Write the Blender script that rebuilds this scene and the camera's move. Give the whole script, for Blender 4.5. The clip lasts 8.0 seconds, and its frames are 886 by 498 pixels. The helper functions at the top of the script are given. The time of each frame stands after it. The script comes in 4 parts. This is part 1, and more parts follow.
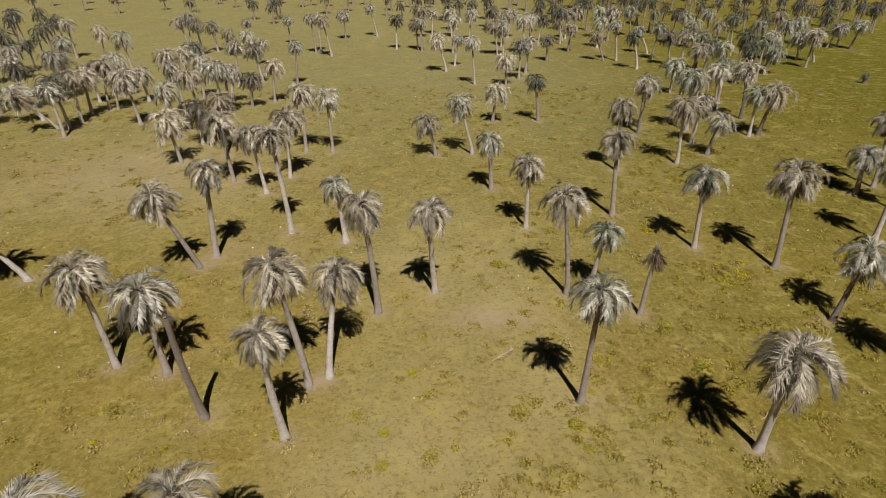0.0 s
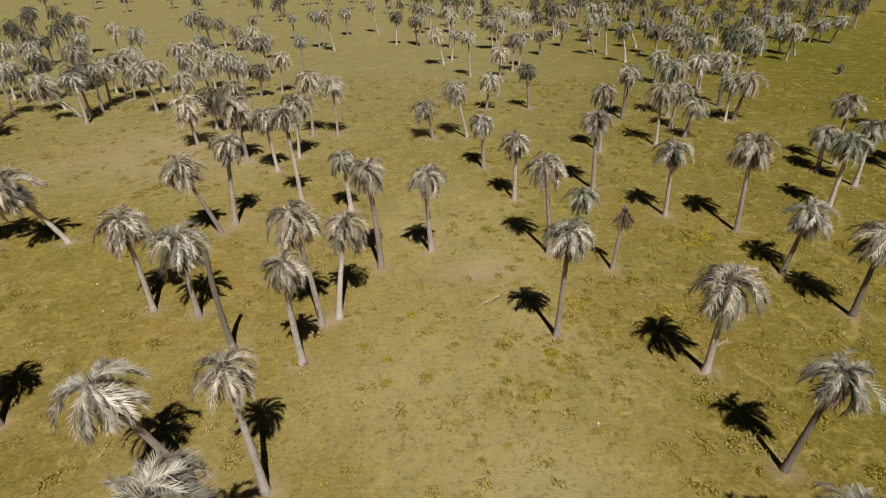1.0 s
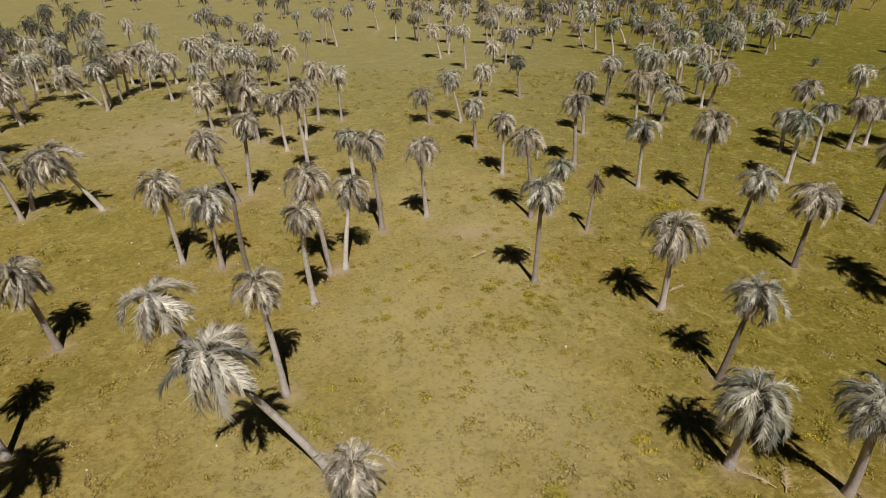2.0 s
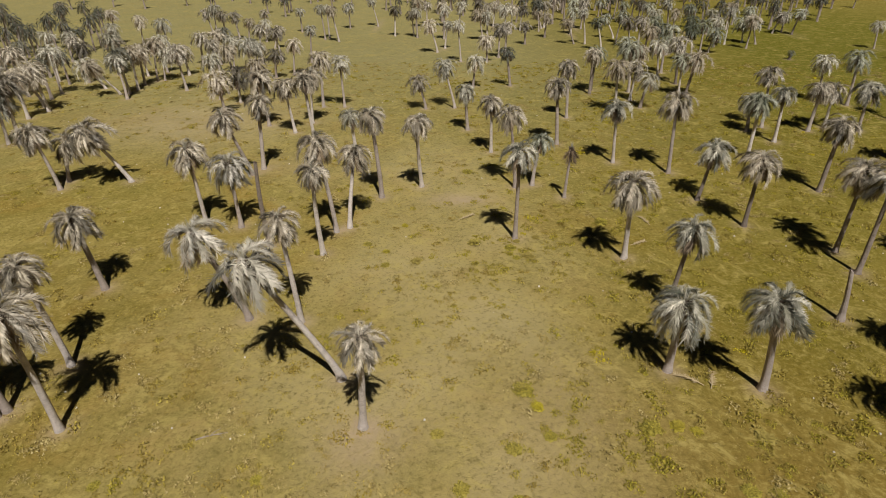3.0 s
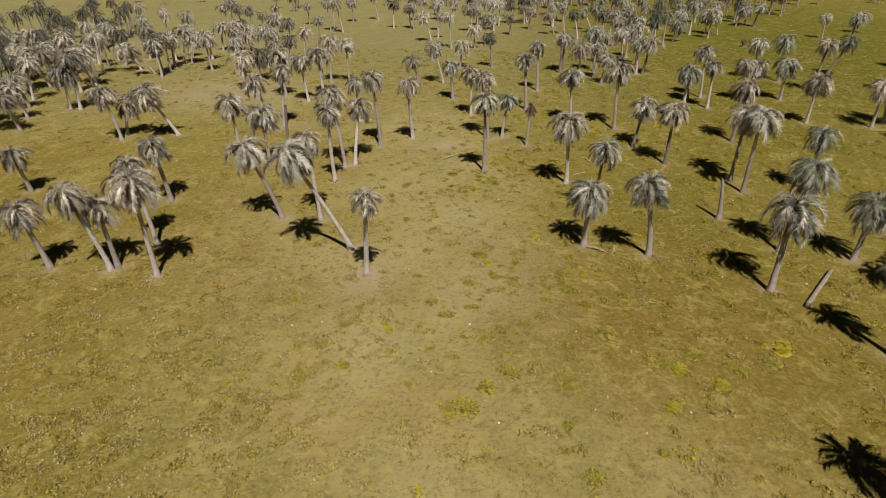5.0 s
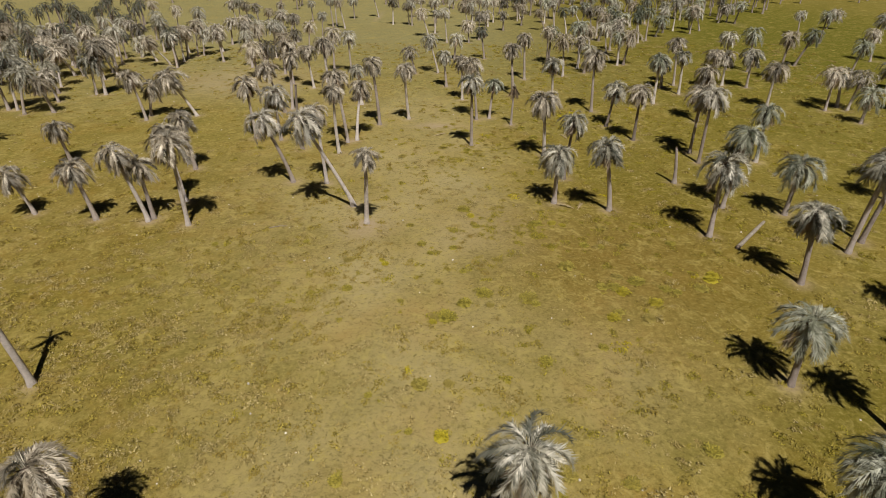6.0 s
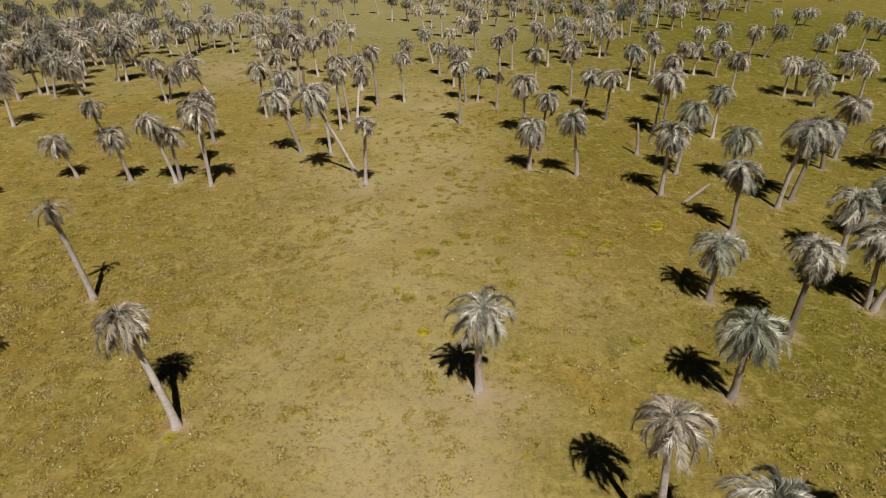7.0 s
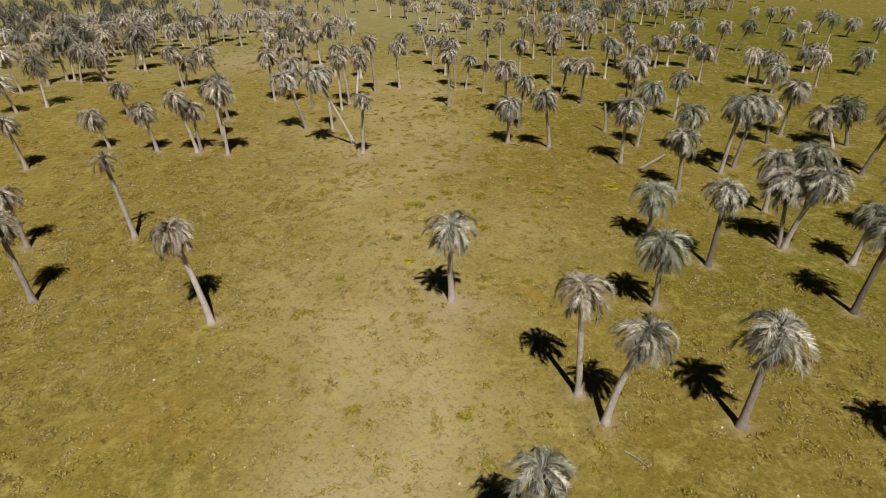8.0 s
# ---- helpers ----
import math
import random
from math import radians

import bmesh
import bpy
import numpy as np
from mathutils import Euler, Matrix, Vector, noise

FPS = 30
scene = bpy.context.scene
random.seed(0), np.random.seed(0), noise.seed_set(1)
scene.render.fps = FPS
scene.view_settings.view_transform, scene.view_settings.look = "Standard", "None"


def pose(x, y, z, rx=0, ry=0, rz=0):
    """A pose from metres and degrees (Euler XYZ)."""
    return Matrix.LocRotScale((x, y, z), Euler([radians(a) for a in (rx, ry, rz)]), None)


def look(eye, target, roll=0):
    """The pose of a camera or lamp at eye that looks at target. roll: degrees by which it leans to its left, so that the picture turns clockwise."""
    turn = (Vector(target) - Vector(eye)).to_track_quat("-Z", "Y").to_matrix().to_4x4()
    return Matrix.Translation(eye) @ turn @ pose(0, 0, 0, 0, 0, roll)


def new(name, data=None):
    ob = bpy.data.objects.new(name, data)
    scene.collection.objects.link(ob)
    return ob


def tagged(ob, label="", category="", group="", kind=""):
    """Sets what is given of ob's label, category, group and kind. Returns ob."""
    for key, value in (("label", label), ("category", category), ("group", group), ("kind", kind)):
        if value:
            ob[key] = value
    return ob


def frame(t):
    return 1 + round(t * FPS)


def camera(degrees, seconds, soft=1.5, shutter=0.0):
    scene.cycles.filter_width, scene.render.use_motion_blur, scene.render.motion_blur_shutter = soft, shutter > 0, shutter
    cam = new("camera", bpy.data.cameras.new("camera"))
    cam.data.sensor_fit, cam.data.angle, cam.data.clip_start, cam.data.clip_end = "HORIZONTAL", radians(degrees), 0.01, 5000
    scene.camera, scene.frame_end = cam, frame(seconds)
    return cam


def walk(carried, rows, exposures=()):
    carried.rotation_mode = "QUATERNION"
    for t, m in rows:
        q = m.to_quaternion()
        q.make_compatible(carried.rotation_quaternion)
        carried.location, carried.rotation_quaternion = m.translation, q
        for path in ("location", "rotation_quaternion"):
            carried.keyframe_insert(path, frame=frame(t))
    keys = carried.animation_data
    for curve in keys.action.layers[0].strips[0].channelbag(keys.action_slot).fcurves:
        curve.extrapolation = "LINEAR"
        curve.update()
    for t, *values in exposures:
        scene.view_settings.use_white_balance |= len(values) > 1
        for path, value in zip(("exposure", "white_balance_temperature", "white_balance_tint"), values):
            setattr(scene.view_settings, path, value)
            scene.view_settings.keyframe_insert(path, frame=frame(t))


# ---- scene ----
cam = camera(75.0, 8.0, soft=0.6)
PATH = [
    (0, (0.571, 4.242, 25.152), (0.503, 12.818, 20.009), 0.20),
    (0.5, (0.766, 1.198, 25.225), (0.697, 9.776, 20.086), 0.13),
    (1, (1.019, -1.994, 25.306), (0.949, 6.587, 20.173), 0.07),
    (1.5, (1.319, -5.339, 25.395), (1.247, 3.245, 20.266), 0.02),
    (2, (1.659, -8.843, 25.489), (1.587, -0.255, 20.366), -0.02),
    (2.5, (2.034, -12.507, 25.588), (1.960, -3.915, 20.471), -0.05),
    (3, (2.440, -16.333, 25.690), (2.365, -7.737, 20.581), -0.07),
    (3.5, (2.876, -20.322, 25.796), (2.798, -11.722, 20.693), -0.08),
    (4, (3.340, -24.474, 25.903), (3.261, -15.869, 20.808), -0.08),
    (4.5, (3.835, -28.785, 26.012), (3.754, -20.176, 20.925), -0.07),
    (5, (4.366, -33.253, 26.121), (4.283, -24.639, 21.043), -0.05),
    (5.5, (4.936, -37.874, 26.231), (4.851, -29.254, 21.162), -0.02),
    (6, (5.554, -42.641, 26.342), (5.466, -34.016, 21.282), 0.03),
    (6.5, (6.228, -47.547, 26.452), (6.139, -38.916, 21.402), 0.08),
    (7, (6.971, -52.584, 26.563), (6.879, -43.948, 21.523), 0.15),
    (7.5, (7.794, -57.743, 26.674), (7.700, -49.100, 21.645), 0.22),
    (8, (8.714, -63.013, 26.785), (8.616, -54.363, 21.768), 0.31),
]
walk(cam, [(t, look(eye, target, roll)) for t, eye, target, roll in PATH])

# ---- daylight: a high sun behind the camera, clear sky ----
SUN_AZIMUTH, SUN_HEIGHT = 167.0, 57.0
scene.view_settings.exposure = -0.19
sky = bpy.data.worlds.new("sky")
sky.use_nodes = True
scene.world = sky
sky_tex = sky.node_tree.nodes.new("ShaderNodeTexSky")
sky_tex.sky_type, sky_tex.sun_disc = "NISHITA", False
sky_tex.air_density, sky_tex.dust_density, sky_tex.ozone_density = 0.10, 0.0, 0.5
sky_tex.sun_elevation, sky_tex.sun_rotation = radians(SUN_HEIGHT), radians(SUN_AZIMUTH)
sky.node_tree.links.new(sky_tex.outputs[0], sky.node_tree.nodes["Background"].inputs[0])
sky.node_tree.nodes["Background"].inputs[1].default_value = 0.05
sun = new("sun", bpy.data.lights.new("sun", "SUN"))
sun.data.energy, sun.data.angle, sun.data.color = 5.0, radians(0.53), (1.0, 0.957, 0.885)
sun_way = Vector((math.sin(radians(SUN_AZIMUTH)) * math.cos(radians(SUN_HEIGHT)),
                  math.cos(radians(SUN_AZIMUTH)) * math.cos(radians(SUN_HEIGHT)), math.sin(radians(SUN_HEIGHT))))
sun.matrix_world = look(sun_way * 200, (0, 0, 0))


# ---- materials ----
class Nodes:
    """A node material with short calls."""

    def __init__(self, name, roughness=0.8, gloss=0.3):
        self.m = bpy.data.materials.new(name)
        self.m.use_nodes = True
        self.t = self.m.node_tree
        self.b = self.t.nodes["Principled BSDF"]
        self.b.inputs["Roughness"].default_value = roughness
        self.b.inputs["Specular IOR Level"].default_value = gloss

    def add(self, kind, **inputs):
        n = self.t.nodes.new(kind)
        for k, v in inputs.items():
            self.put(n.inputs[k.replace("_", " ")], v)
        return n

    def put(self, socket, v):
        if isinstance(v, bpy.types.NodeSocket):
            self.t.links.new(v, socket)
        elif isinstance(v, tuple) and len(v) == 3 and socket.type == "RGBA":
            socket.default_value = (*v, 1)
        else:
            socket.default_value = v

    def noise(self, scale, detail=4.0, rough=0.6, where=None, distort=0.0):
        n = self.add("ShaderNodeTexNoise", Scale=scale, Detail=detail, Roughness=rough, Distortion=distort)
        if where is not None:
            self.t.links.new(where, n.inputs["Vector"])
        return n.outputs[0]

    def ramp(self, v, lo, hi, to_lo=0.0, to_hi=1.0):
        n = self.add("ShaderNodeMapRange")
        for i, x in enumerate((v, lo, hi, to_lo, to_hi)):
            self.put(n.inputs[i], x)
        return n.outputs[0]

    def mix(self, f, a, b, how="MIX"):
        n = self.t.nodes.new("ShaderNodeMix")
        n.data_type, n.blend_type = "RGBA", how
        self.put(n.inputs["Factor"], f)
        self.put(n.inputs[6], a)
        self.put(n.inputs[7], b)
        return n.outputs[2]

    def math(self, how, a, b=0.0):
        n = self.t.nodes.new("ShaderNodeMath")
        n.operation = how
        self.put(n.inputs[0], a)
        self.put(n.inputs[1], b)
        return n.outputs[0]

    def bump(self, h, strength, distance):
        n = self.add("ShaderNodeBump", Height=h, Strength=strength, Distance=distance)
        self.put(self.b.inputs["Normal"], n.outputs[0])

    def colour(self, c):
        self.put(self.b.inputs["Base Color"], c)
        return self.m


def ground_material():
    n = Nodes("pasture", 0.95, 0.08)
    at = n.add("ShaderNodeNewGeometry").outputs["Position"]
    green, bare, straw_and_hot_spot, pale, lush, brown = (n.add("ShaderNodeAttribute") for k in range(6))
    lush.attribute_name, brown.attribute_name = "lush", "brown"
    green.attribute_name, bare.attribute_name, straw_and_hot_spot.attribute_name, pale.attribute_name = "green", "bare", "straw", "pale"
    wide = n.ramp(n.noise(0.035, 3, 0.55, at), 0.35, 0.68)
    patch = n.ramp(n.noise(0.20, 5, 0.66, at, 0.7), 0.38, 0.64)
    fine = n.noise(1.3, 6, 0.70, at, 0.6)
    grain = n.noise(3.4, 5, 0.74, at, 0.4)
    blade = n.noise(13.0, 3, 0.75, at)
    c = n.mix(wide, (0.272, 0.205, 0.042), (0.345, 0.272, 0.098))
    warm = n.ramp(n.noise(0.10, 4, 0.6, at, 1.0), 0.45, 0.66, 0.0, 0.75)
    c = n.mix(warm, c, (0.275, 0.162, 0.024))
    c = n.mix(n.math("MULTIPLY", patch, 0.8), c, (0.185, 0.150, 0.026))
    # straw patches, plus the lens's bright centre painted into the grass colour
    c = n.mix(straw_and_hot_spot.outputs["Fac"], c, (0.500, 0.410, 0.225))
    # greener grass; the lens's dark edges are put into this colour too
    c = n.mix(green.outputs["Fac"], c, (0.158, 0.128, 0.017))
    # far grass green-grey, with distance haze mixed into its colour
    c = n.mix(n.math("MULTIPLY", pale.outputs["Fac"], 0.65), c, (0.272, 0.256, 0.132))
    c = n.mix(lush.outputs["Fac"], c, (0.112, 0.110, 0.008))
    c = n.mix(brown.outputs["Fac"], c, (0.190, 0.124, 0.026))
    straw = n.ramp(n.noise(0.55, 6, 0.72, at, 1.2), 0.51, 0.66)
    c = n.mix(n.math("MULTIPLY", straw, 0.62), c, (0.425, 0.340, 0.108))
    c = n.mix(n.ramp(fine, 0.52, 0.74, 0.0, 0.55), c, (0.110, 0.086, 0.016))
    c = n.mix(n.ramp(grain, 0.52, 0.72, 0.0, 0.75), c, (0.390, 0.312, 0.098))
    c = n.mix(n.ramp(grain, 0.47, 0.28, 0.0, 0.80), c, (0.085, 0.066, 0.014))
    c = n.mix(n.ramp(blade, 0.56, 0.75, 0.0, 0.5), c, (0.360, 0.300, 0.090))
    c = n.mix(n.math("MULTIPLY", bare.outputs["Fac"], n.ramp(fine, 0.3, 0.6, 1.0, 0.5)), c, (0.400, 0.302, 0.200))
    n.bump(n.math("ADD", n.math("MULTIPLY", fine, 0.6), n.math("MULTIPLY", grain, 0.5)), 0.9, 0.16)
    return n.colour(c)


def bark_material(name, low, high):
    """Ringed palm bark; the upper trunk keeps dark fibre of old leaf bases (share of the height in "up")."""
    n = Nodes(name, 0.9, 0.12)
    at = n.add("ShaderNodeTexCoord").outputs["Object"]
    flat = n.add("ShaderNodeMapping", Vector=at, Scale=(1.0, 1.0, 5.0)).outputs[0]
    up = n.add("ShaderNodeAttribute")
    up.attribute_name = "up"
    patch, mottle, streak, scar = n.noise(0.7, 4, 0.6, at), n.noise(2.2, 5, 0.7, at), n.noise(9.0, 5, 0.75, at), n.noise(4.0, 5, 0.75, flat)
    own = n.add("ShaderNodeObjectInfo").outputs["Random"]
    c = n.mix(own, low, high)
    c = n.mix(n.ramp(mottle, 0.48, 0.68, 0.0, 0.5), c, tuple(0.55 * v for v in low))
    c = n.mix(n.ramp(scar, 0.54, 0.70, 0.0, 0.5), c, (0.120, 0.090, 0.072))
    c = n.mix(n.ramp(streak, 0.52, 0.75, 0.0, 0.55), c, tuple(min(0.75, 1.25 * v) for v in high))
    old = n.ramp(n.math("ADD", up.outputs["Fac"], n.math("ADD", n.math("MULTIPLY", patch, 0.9), n.math("MULTIPLY", mottle, 0.3))), 1.20, 1.45, 0.0, 0.75)
    c = n.mix(old, c, (0.118, 0.088, 0.068))
    n.bump(n.math("ADD", mottle, n.math("ADD", scar, streak)), 0.9, 0.07)
    return n.colour(c)


def leaf_material(name, dark, middle, pale, shine):
    n = Nodes(name, 0.5, shine)
    own = n.add("ShaderNodeObjectInfo").outputs["Random"]
    each = n.add("ShaderNodeNewGeometry").outputs["Random Per Island"]
    at = n.add("ShaderNodeTexCoord").outputs["Object"]
    c = n.mix(n.ramp(own, 0.28, 0.58), dark, middle)
    clump = n.ramp(n.noise(2.4, 2, 0.5, at, 0.4), 0.36, 0.58, 0.25, 1.0)
    fresh = n.math("MULTIPLY", clump, n.ramp(n.math("FRACT", n.math("MULTIPLY", own, 7.31)), 0.25, 0.75, 0.12, 1.0))
    c = n.mix(n.math("MULTIPLY", n.ramp(each, 0.15, 0.90, 0.35, 0.90), fresh), c, pale)
    c = n.mix(n.ramp(n.noise(3.5, 4, 0.7, at), 0.52, 0.70, 0.0, 0.5), c, dark)
    return n.colour(c)


def plain_material(name, a, b, scale, roughness=0.85, each=False):
    n = Nodes(name, roughness, 0.2)
    at = n.add("ShaderNodeNewGeometry")
    f = at.outputs["Random Per Island"] if each else n.ramp(n.noise(scale, 4, 0.65, at.outputs["Position"]), 0.35, 0.65)
    return n.colour(n.mix(f, a, b))


def herb_material(name, dark, light, other):
    """Leaves of many tints, each clump leaning to another colour by its own share."""
    n = Nodes(name, 0.75, 0.2)
    own = n.add("ShaderNodeAttribute")
    own.attribute_name = "own"
    c = n.mix(n.add("ShaderNodeNewGeometry").outputs["Random Per Island"], dark, light)
    return n.colour(n.mix(n.ramp(own.outputs["Fac"], 0.25, 1.0, 0.0, 0.85), c, other))


PASTURE = ground_material()
BARKS = [bark_material("pale_palm_bark", (0.470, 0.395, 0.350), (0.720, 0.645, 0.590)),
         bark_material("grey_palm_bark", (0.330, 0.272, 0.238), (0.530, 0.452, 0.402)),
         bark_material("dark_palm_bark", (0.200, 0.162, 0.138), (0.370, 0.306, 0.262))]
BARK = BARKS[1]
LEAVES = [leaf_material("grey_palm_leaf", (0.060, 0.064, 0.042), (0.298, 0.278, 0.206), (0.870, 0.805, 0.670), 0.5),
          leaf_material("olive_palm_leaf", (0.052, 0.062, 0.030), (0.235, 0.242, 0.165), (0.720, 0.705, 0.570), 0.5),
          leaf_material("tan_palm_leaf", (0.076, 0.064, 0.042), (0.325, 0.270, 0.190), (0.880, 0.785, 0.640), 0.45)]
WHITE_LEAF = leaf_material("bleached_palm_leaf", (0.130, 0.120, 0.090), (0.460, 0.420, 0.335), (0.890, 0.820, 0.720), 0.5)
LEAF = LEAVES[0]
DRY_LEAF = leaf_material("dry_palm_leaf", (0.080, 0.054, 0.034), (0.270, 0.195, 0.128), (0.640, 0.530, 0.390), 0.25)
BOOT = plain_material("leaf_base_fibre", (0.070, 0.050, 0.038), (0.210, 0.158, 0.120), 6.0)
WEED = herb_material("yellow_green_weed", (0.175, 0.148, 0.018), (0.460, 0.380, 0.048), (0.330, 0.255, 0.062))
BLOOM = herb_material("yellow_bloom", (0.330, 0.270, 0.012), (0.680, 0.560, 0.022), (0.420, 0.350, 0.020))
HERB = herb_material("olive_herb", (0.150, 0.114, 0.018), (0.470, 0.370, 0.072), (0.290, 0.205, 0.048))
HAY = herb_material("bleached_grass", (0.200, 0.150, 0.040), (0.520, 0.420, 0.190), (0.360, 0.270, 0.085))
STONE = plain_material("pale_stone", (0.50, 0.46, 0.40), (0.75, 0.71, 0.63), 1.0, 0.9, True)
STRAW_LEAF = plain_material("dry_straw", (0.300, 0.220, 0.110), (0.560, 0.450, 0.270), 3.0, 0.85, True)
WOOD = plain_material("weathered_wood", (0.230, 0.185, 0.140), (0.400, 0.345, 0.280), 3.0)


# ---- the lie of the land ----
def height(x, y):
    """Height of the pasture: a low swell, falling away in the distance."""
    u = min(max((y - 70) / 80, 0.0), 1.0)
    h = 0.5 * math.exp(-((x - 6) / 22) ** 2 - ((y + 2) / 26) ** 2) - 0.1
    h -= 2.2 * u * u * (3 - 2 * u)
    return h - 1.3 * math.exp(-((x + 62) / 26) ** 2 - ((y - 88) / 28) ** 2)


def mesh_of(name, verts, faces, material):
    me = bpy.data.meshes.new(name)
    me.from_pydata(verts, [], faces)
    me.materials.append(material)
    me.update()
    return me


def part(name, me, parent, at=None, label=""):
    """Links a mesh as one part under a thing or a part."""
    ob = new(name, me)
    ob.parent = parent
    if at is not None:
        ob.matrix_basis = at
    if label:
        ob["label"] = label
    return ob


# ---- palms ----
def frond_mesh(name, rise, seed, material, pairs=66, length=2.05, thin=0.036):
    """One feather leaf: an arched stalk with two rows of narrow leaflets, along +x, leaving its foot at the angle rise."""
    rnd = random.Random(seed)
    verts, faces = [], []
    steps = 7 if pairs > 20 else 3
    end = {74: -74, 48: -80, 22: -86, -6: -90}.get(rise, -93) + rnd.uniform(-12, 12)
    p, line, twist = Vector((0, 0, 0)), [], rnd.uniform(-0.25, 0.25)
    for i in range(33):
        s = i / 32
        a = radians(rise + (end - rise) * s ** (1.05 if rise > 0 else 0.75))
        t = Vector((math.cos(a), twist * s, math.sin(a))).normalized()
        line.append((p.copy(), t))
        p = p + t * (length / 32)
    for i in range(steps + 1):
        q, t = line[round(i * 32 / steps)]
        up = Vector((-t.z, 0, t.x))
        r = 0.028 * (1 - 0.85 * i / steps)
        for v in (Vector((0, r, 0)), up * r, Vector((0, -r, 0))):
            verts.append(q + v)
        if i:
            k = len(verts) - 3
            for j in range(3):
                faces.append((k - 3 + j, k - 3 + (j + 1) % 3, k + (j + 1) % 3, k + j))
    for i in range(pairs):
        s = 0.14 + 0.86 * (i + rnd.uniform(-0.3, 0.3)) / (pairs - 1)
        q, t = line[min(32, max(0, round(s * 32)))]
        up = Vector((-t.z, 0, t.x))
        size = (0.22 + 0.33 * math.sin(math.pi * min(1.0, 0.22 + 0.60 * s))) * rnd.uniform(0.8, 1.15)
        for side in (-1, 1):
            out = (t * rnd.uniform(0.5, 1.3) + Vector((0, side, 0)) * rnd.uniform(0.4, 1.0) + up * rnd.uniform(0.1, 0.8)).normalized()
            cross = (t + out.cross(up) * 0.6).normalized() * thin
            tip = q + out * size + Vector((0, 0, -0.42 * size * rnd.uniform(0.1, 1.7)))
            k = len(verts)
            verts += [q - cross, q + cross, tip]
            faces.append((k, k + 1, k + 2))
    return mesh_of(name, verts, faces, material)


RISES = (74, 48, 22, -6, -34)
FRONDS = [[[frond_mesh("frond", r, 10 * i + j, leaf) for j in range(3)] for i, r in enumerate(RISES)] for leaf in LEAVES + [WHITE_LEAF]]
DRY_FRONDS = [frond_mesh("dry_frond", r, 90 + i, DRY_LEAF, 34, 1.6, 0.032) for i, r in enumerate((-20, -45, -66))]
FAR_FRONDS = [[frond_mesh("far_frond", r, 10 * i + j, LEAF, 22, 2.05, 0.060) for j in range(2)] for i, r in enumerate(RISES)]
WOOD_FRONDS = [[frond_mesh("wood_frond", r, 10 * i + j, LEAF, 12, 2.05, 0.095) for j in range(2)] for i, r in enumerate(RISES)]


def crown_plan(seed, count=42, dry=0.2, wide=1.0):
    """The leaves of one crown: (mesh row, column or -1 for a dry leaf, pose)."""
    rnd = random.Random(seed)
    leaves = []
    for i in range(count):
        age = (i + 0.5) / count
        rise = 80 - 142 * age ** 0.95 + rnd.uniform(-18, 18)
        turn = i * 137.5 + rnd.uniform(-14, 14)
        size = rnd.uniform(0.82, 1.12) * (0.70 + 0.30 * min(1, age * 3)) * wide
        if age > 1 - dry:
            row, col, off = rnd.randrange(3), -1, rnd.uniform(-8, 8)
        else:
            row = min(range(5), key=lambda k: abs(RISES[k] - rise))
            col, off = rnd.randrange(2), rise - RISES[row]
        m = pose(0, 0, -0.38 * age, 0, 0, turn) @ pose(0.06, 0, 0, rnd.uniform(-30, 30), -off, 0) @ Matrix.Scale(size, 4)
        leaves.append((row, col, m))
    return leaves


def spear_mesh():
    """The unopened leaves and the heart of a crown."""
    rnd = random.Random(3)
    verts, faces = [], []
    for i in range(7):
        a, lean = i * 2.4, rnd.uniform(0.05, 0.3)
        foot = Vector((0.07 * math.cos(a), 0.07 * math.sin(a), -0.25))
        tip = Vector((lean * math.cos(a), lean * math.sin(a), rnd.uniform(0.55, 1.0)))
        k = len(verts)
        for j in range(3):
            b = a + j * 2.094
            verts.append(foot + Vector((0.05 * math.cos(b), 0.05 * math.sin(b), 0)))
        verts.append(tip)
        faces += [(k, k + 1, k + 3), (k + 1, k + 2, k + 3), (k + 2, k, k + 3)]
    return mesh_of("spear_leaves", verts, faces, LEAF)


def joined_crown(seed, count, leaf, fronds):
    """A whole crown in one mesh, for palms far off."""
    verts, faces, kinds = [], [], []
    for row, col, m in crown_plan(seed, count):
        me = (fronds[4][0] if fronds is WOOD_FRONDS else DRY_FRONDS[row]) if col < 0 else fronds[row][col]
        k = len(verts)
        verts += [m @ v.co for v in me.vertices]
        faces += [tuple(k + i for i in f.vertices) for f in me.polygons]
        kinds += [1 if col < 0 else 0] * len(me.polygons)
    me = mesh_of("crown", verts, faces, leaf)
    me.materials.append(DRY_LEAF)
    me.polygons.foreach_set("material_index", kinds)
    return me


SPEARS = spear_mesh()
FAR_CROWNS = [joined_crown(200 + i, 43, LEAVES[(0, 2, 0, 2, 1, 1)[i]], FAR_FRONDS) for i in range(6)]
WOOD_CROWNS = [joined_crown(300 + i, 24, LEAF, WOOD_FRONDS) for i in range(5)]


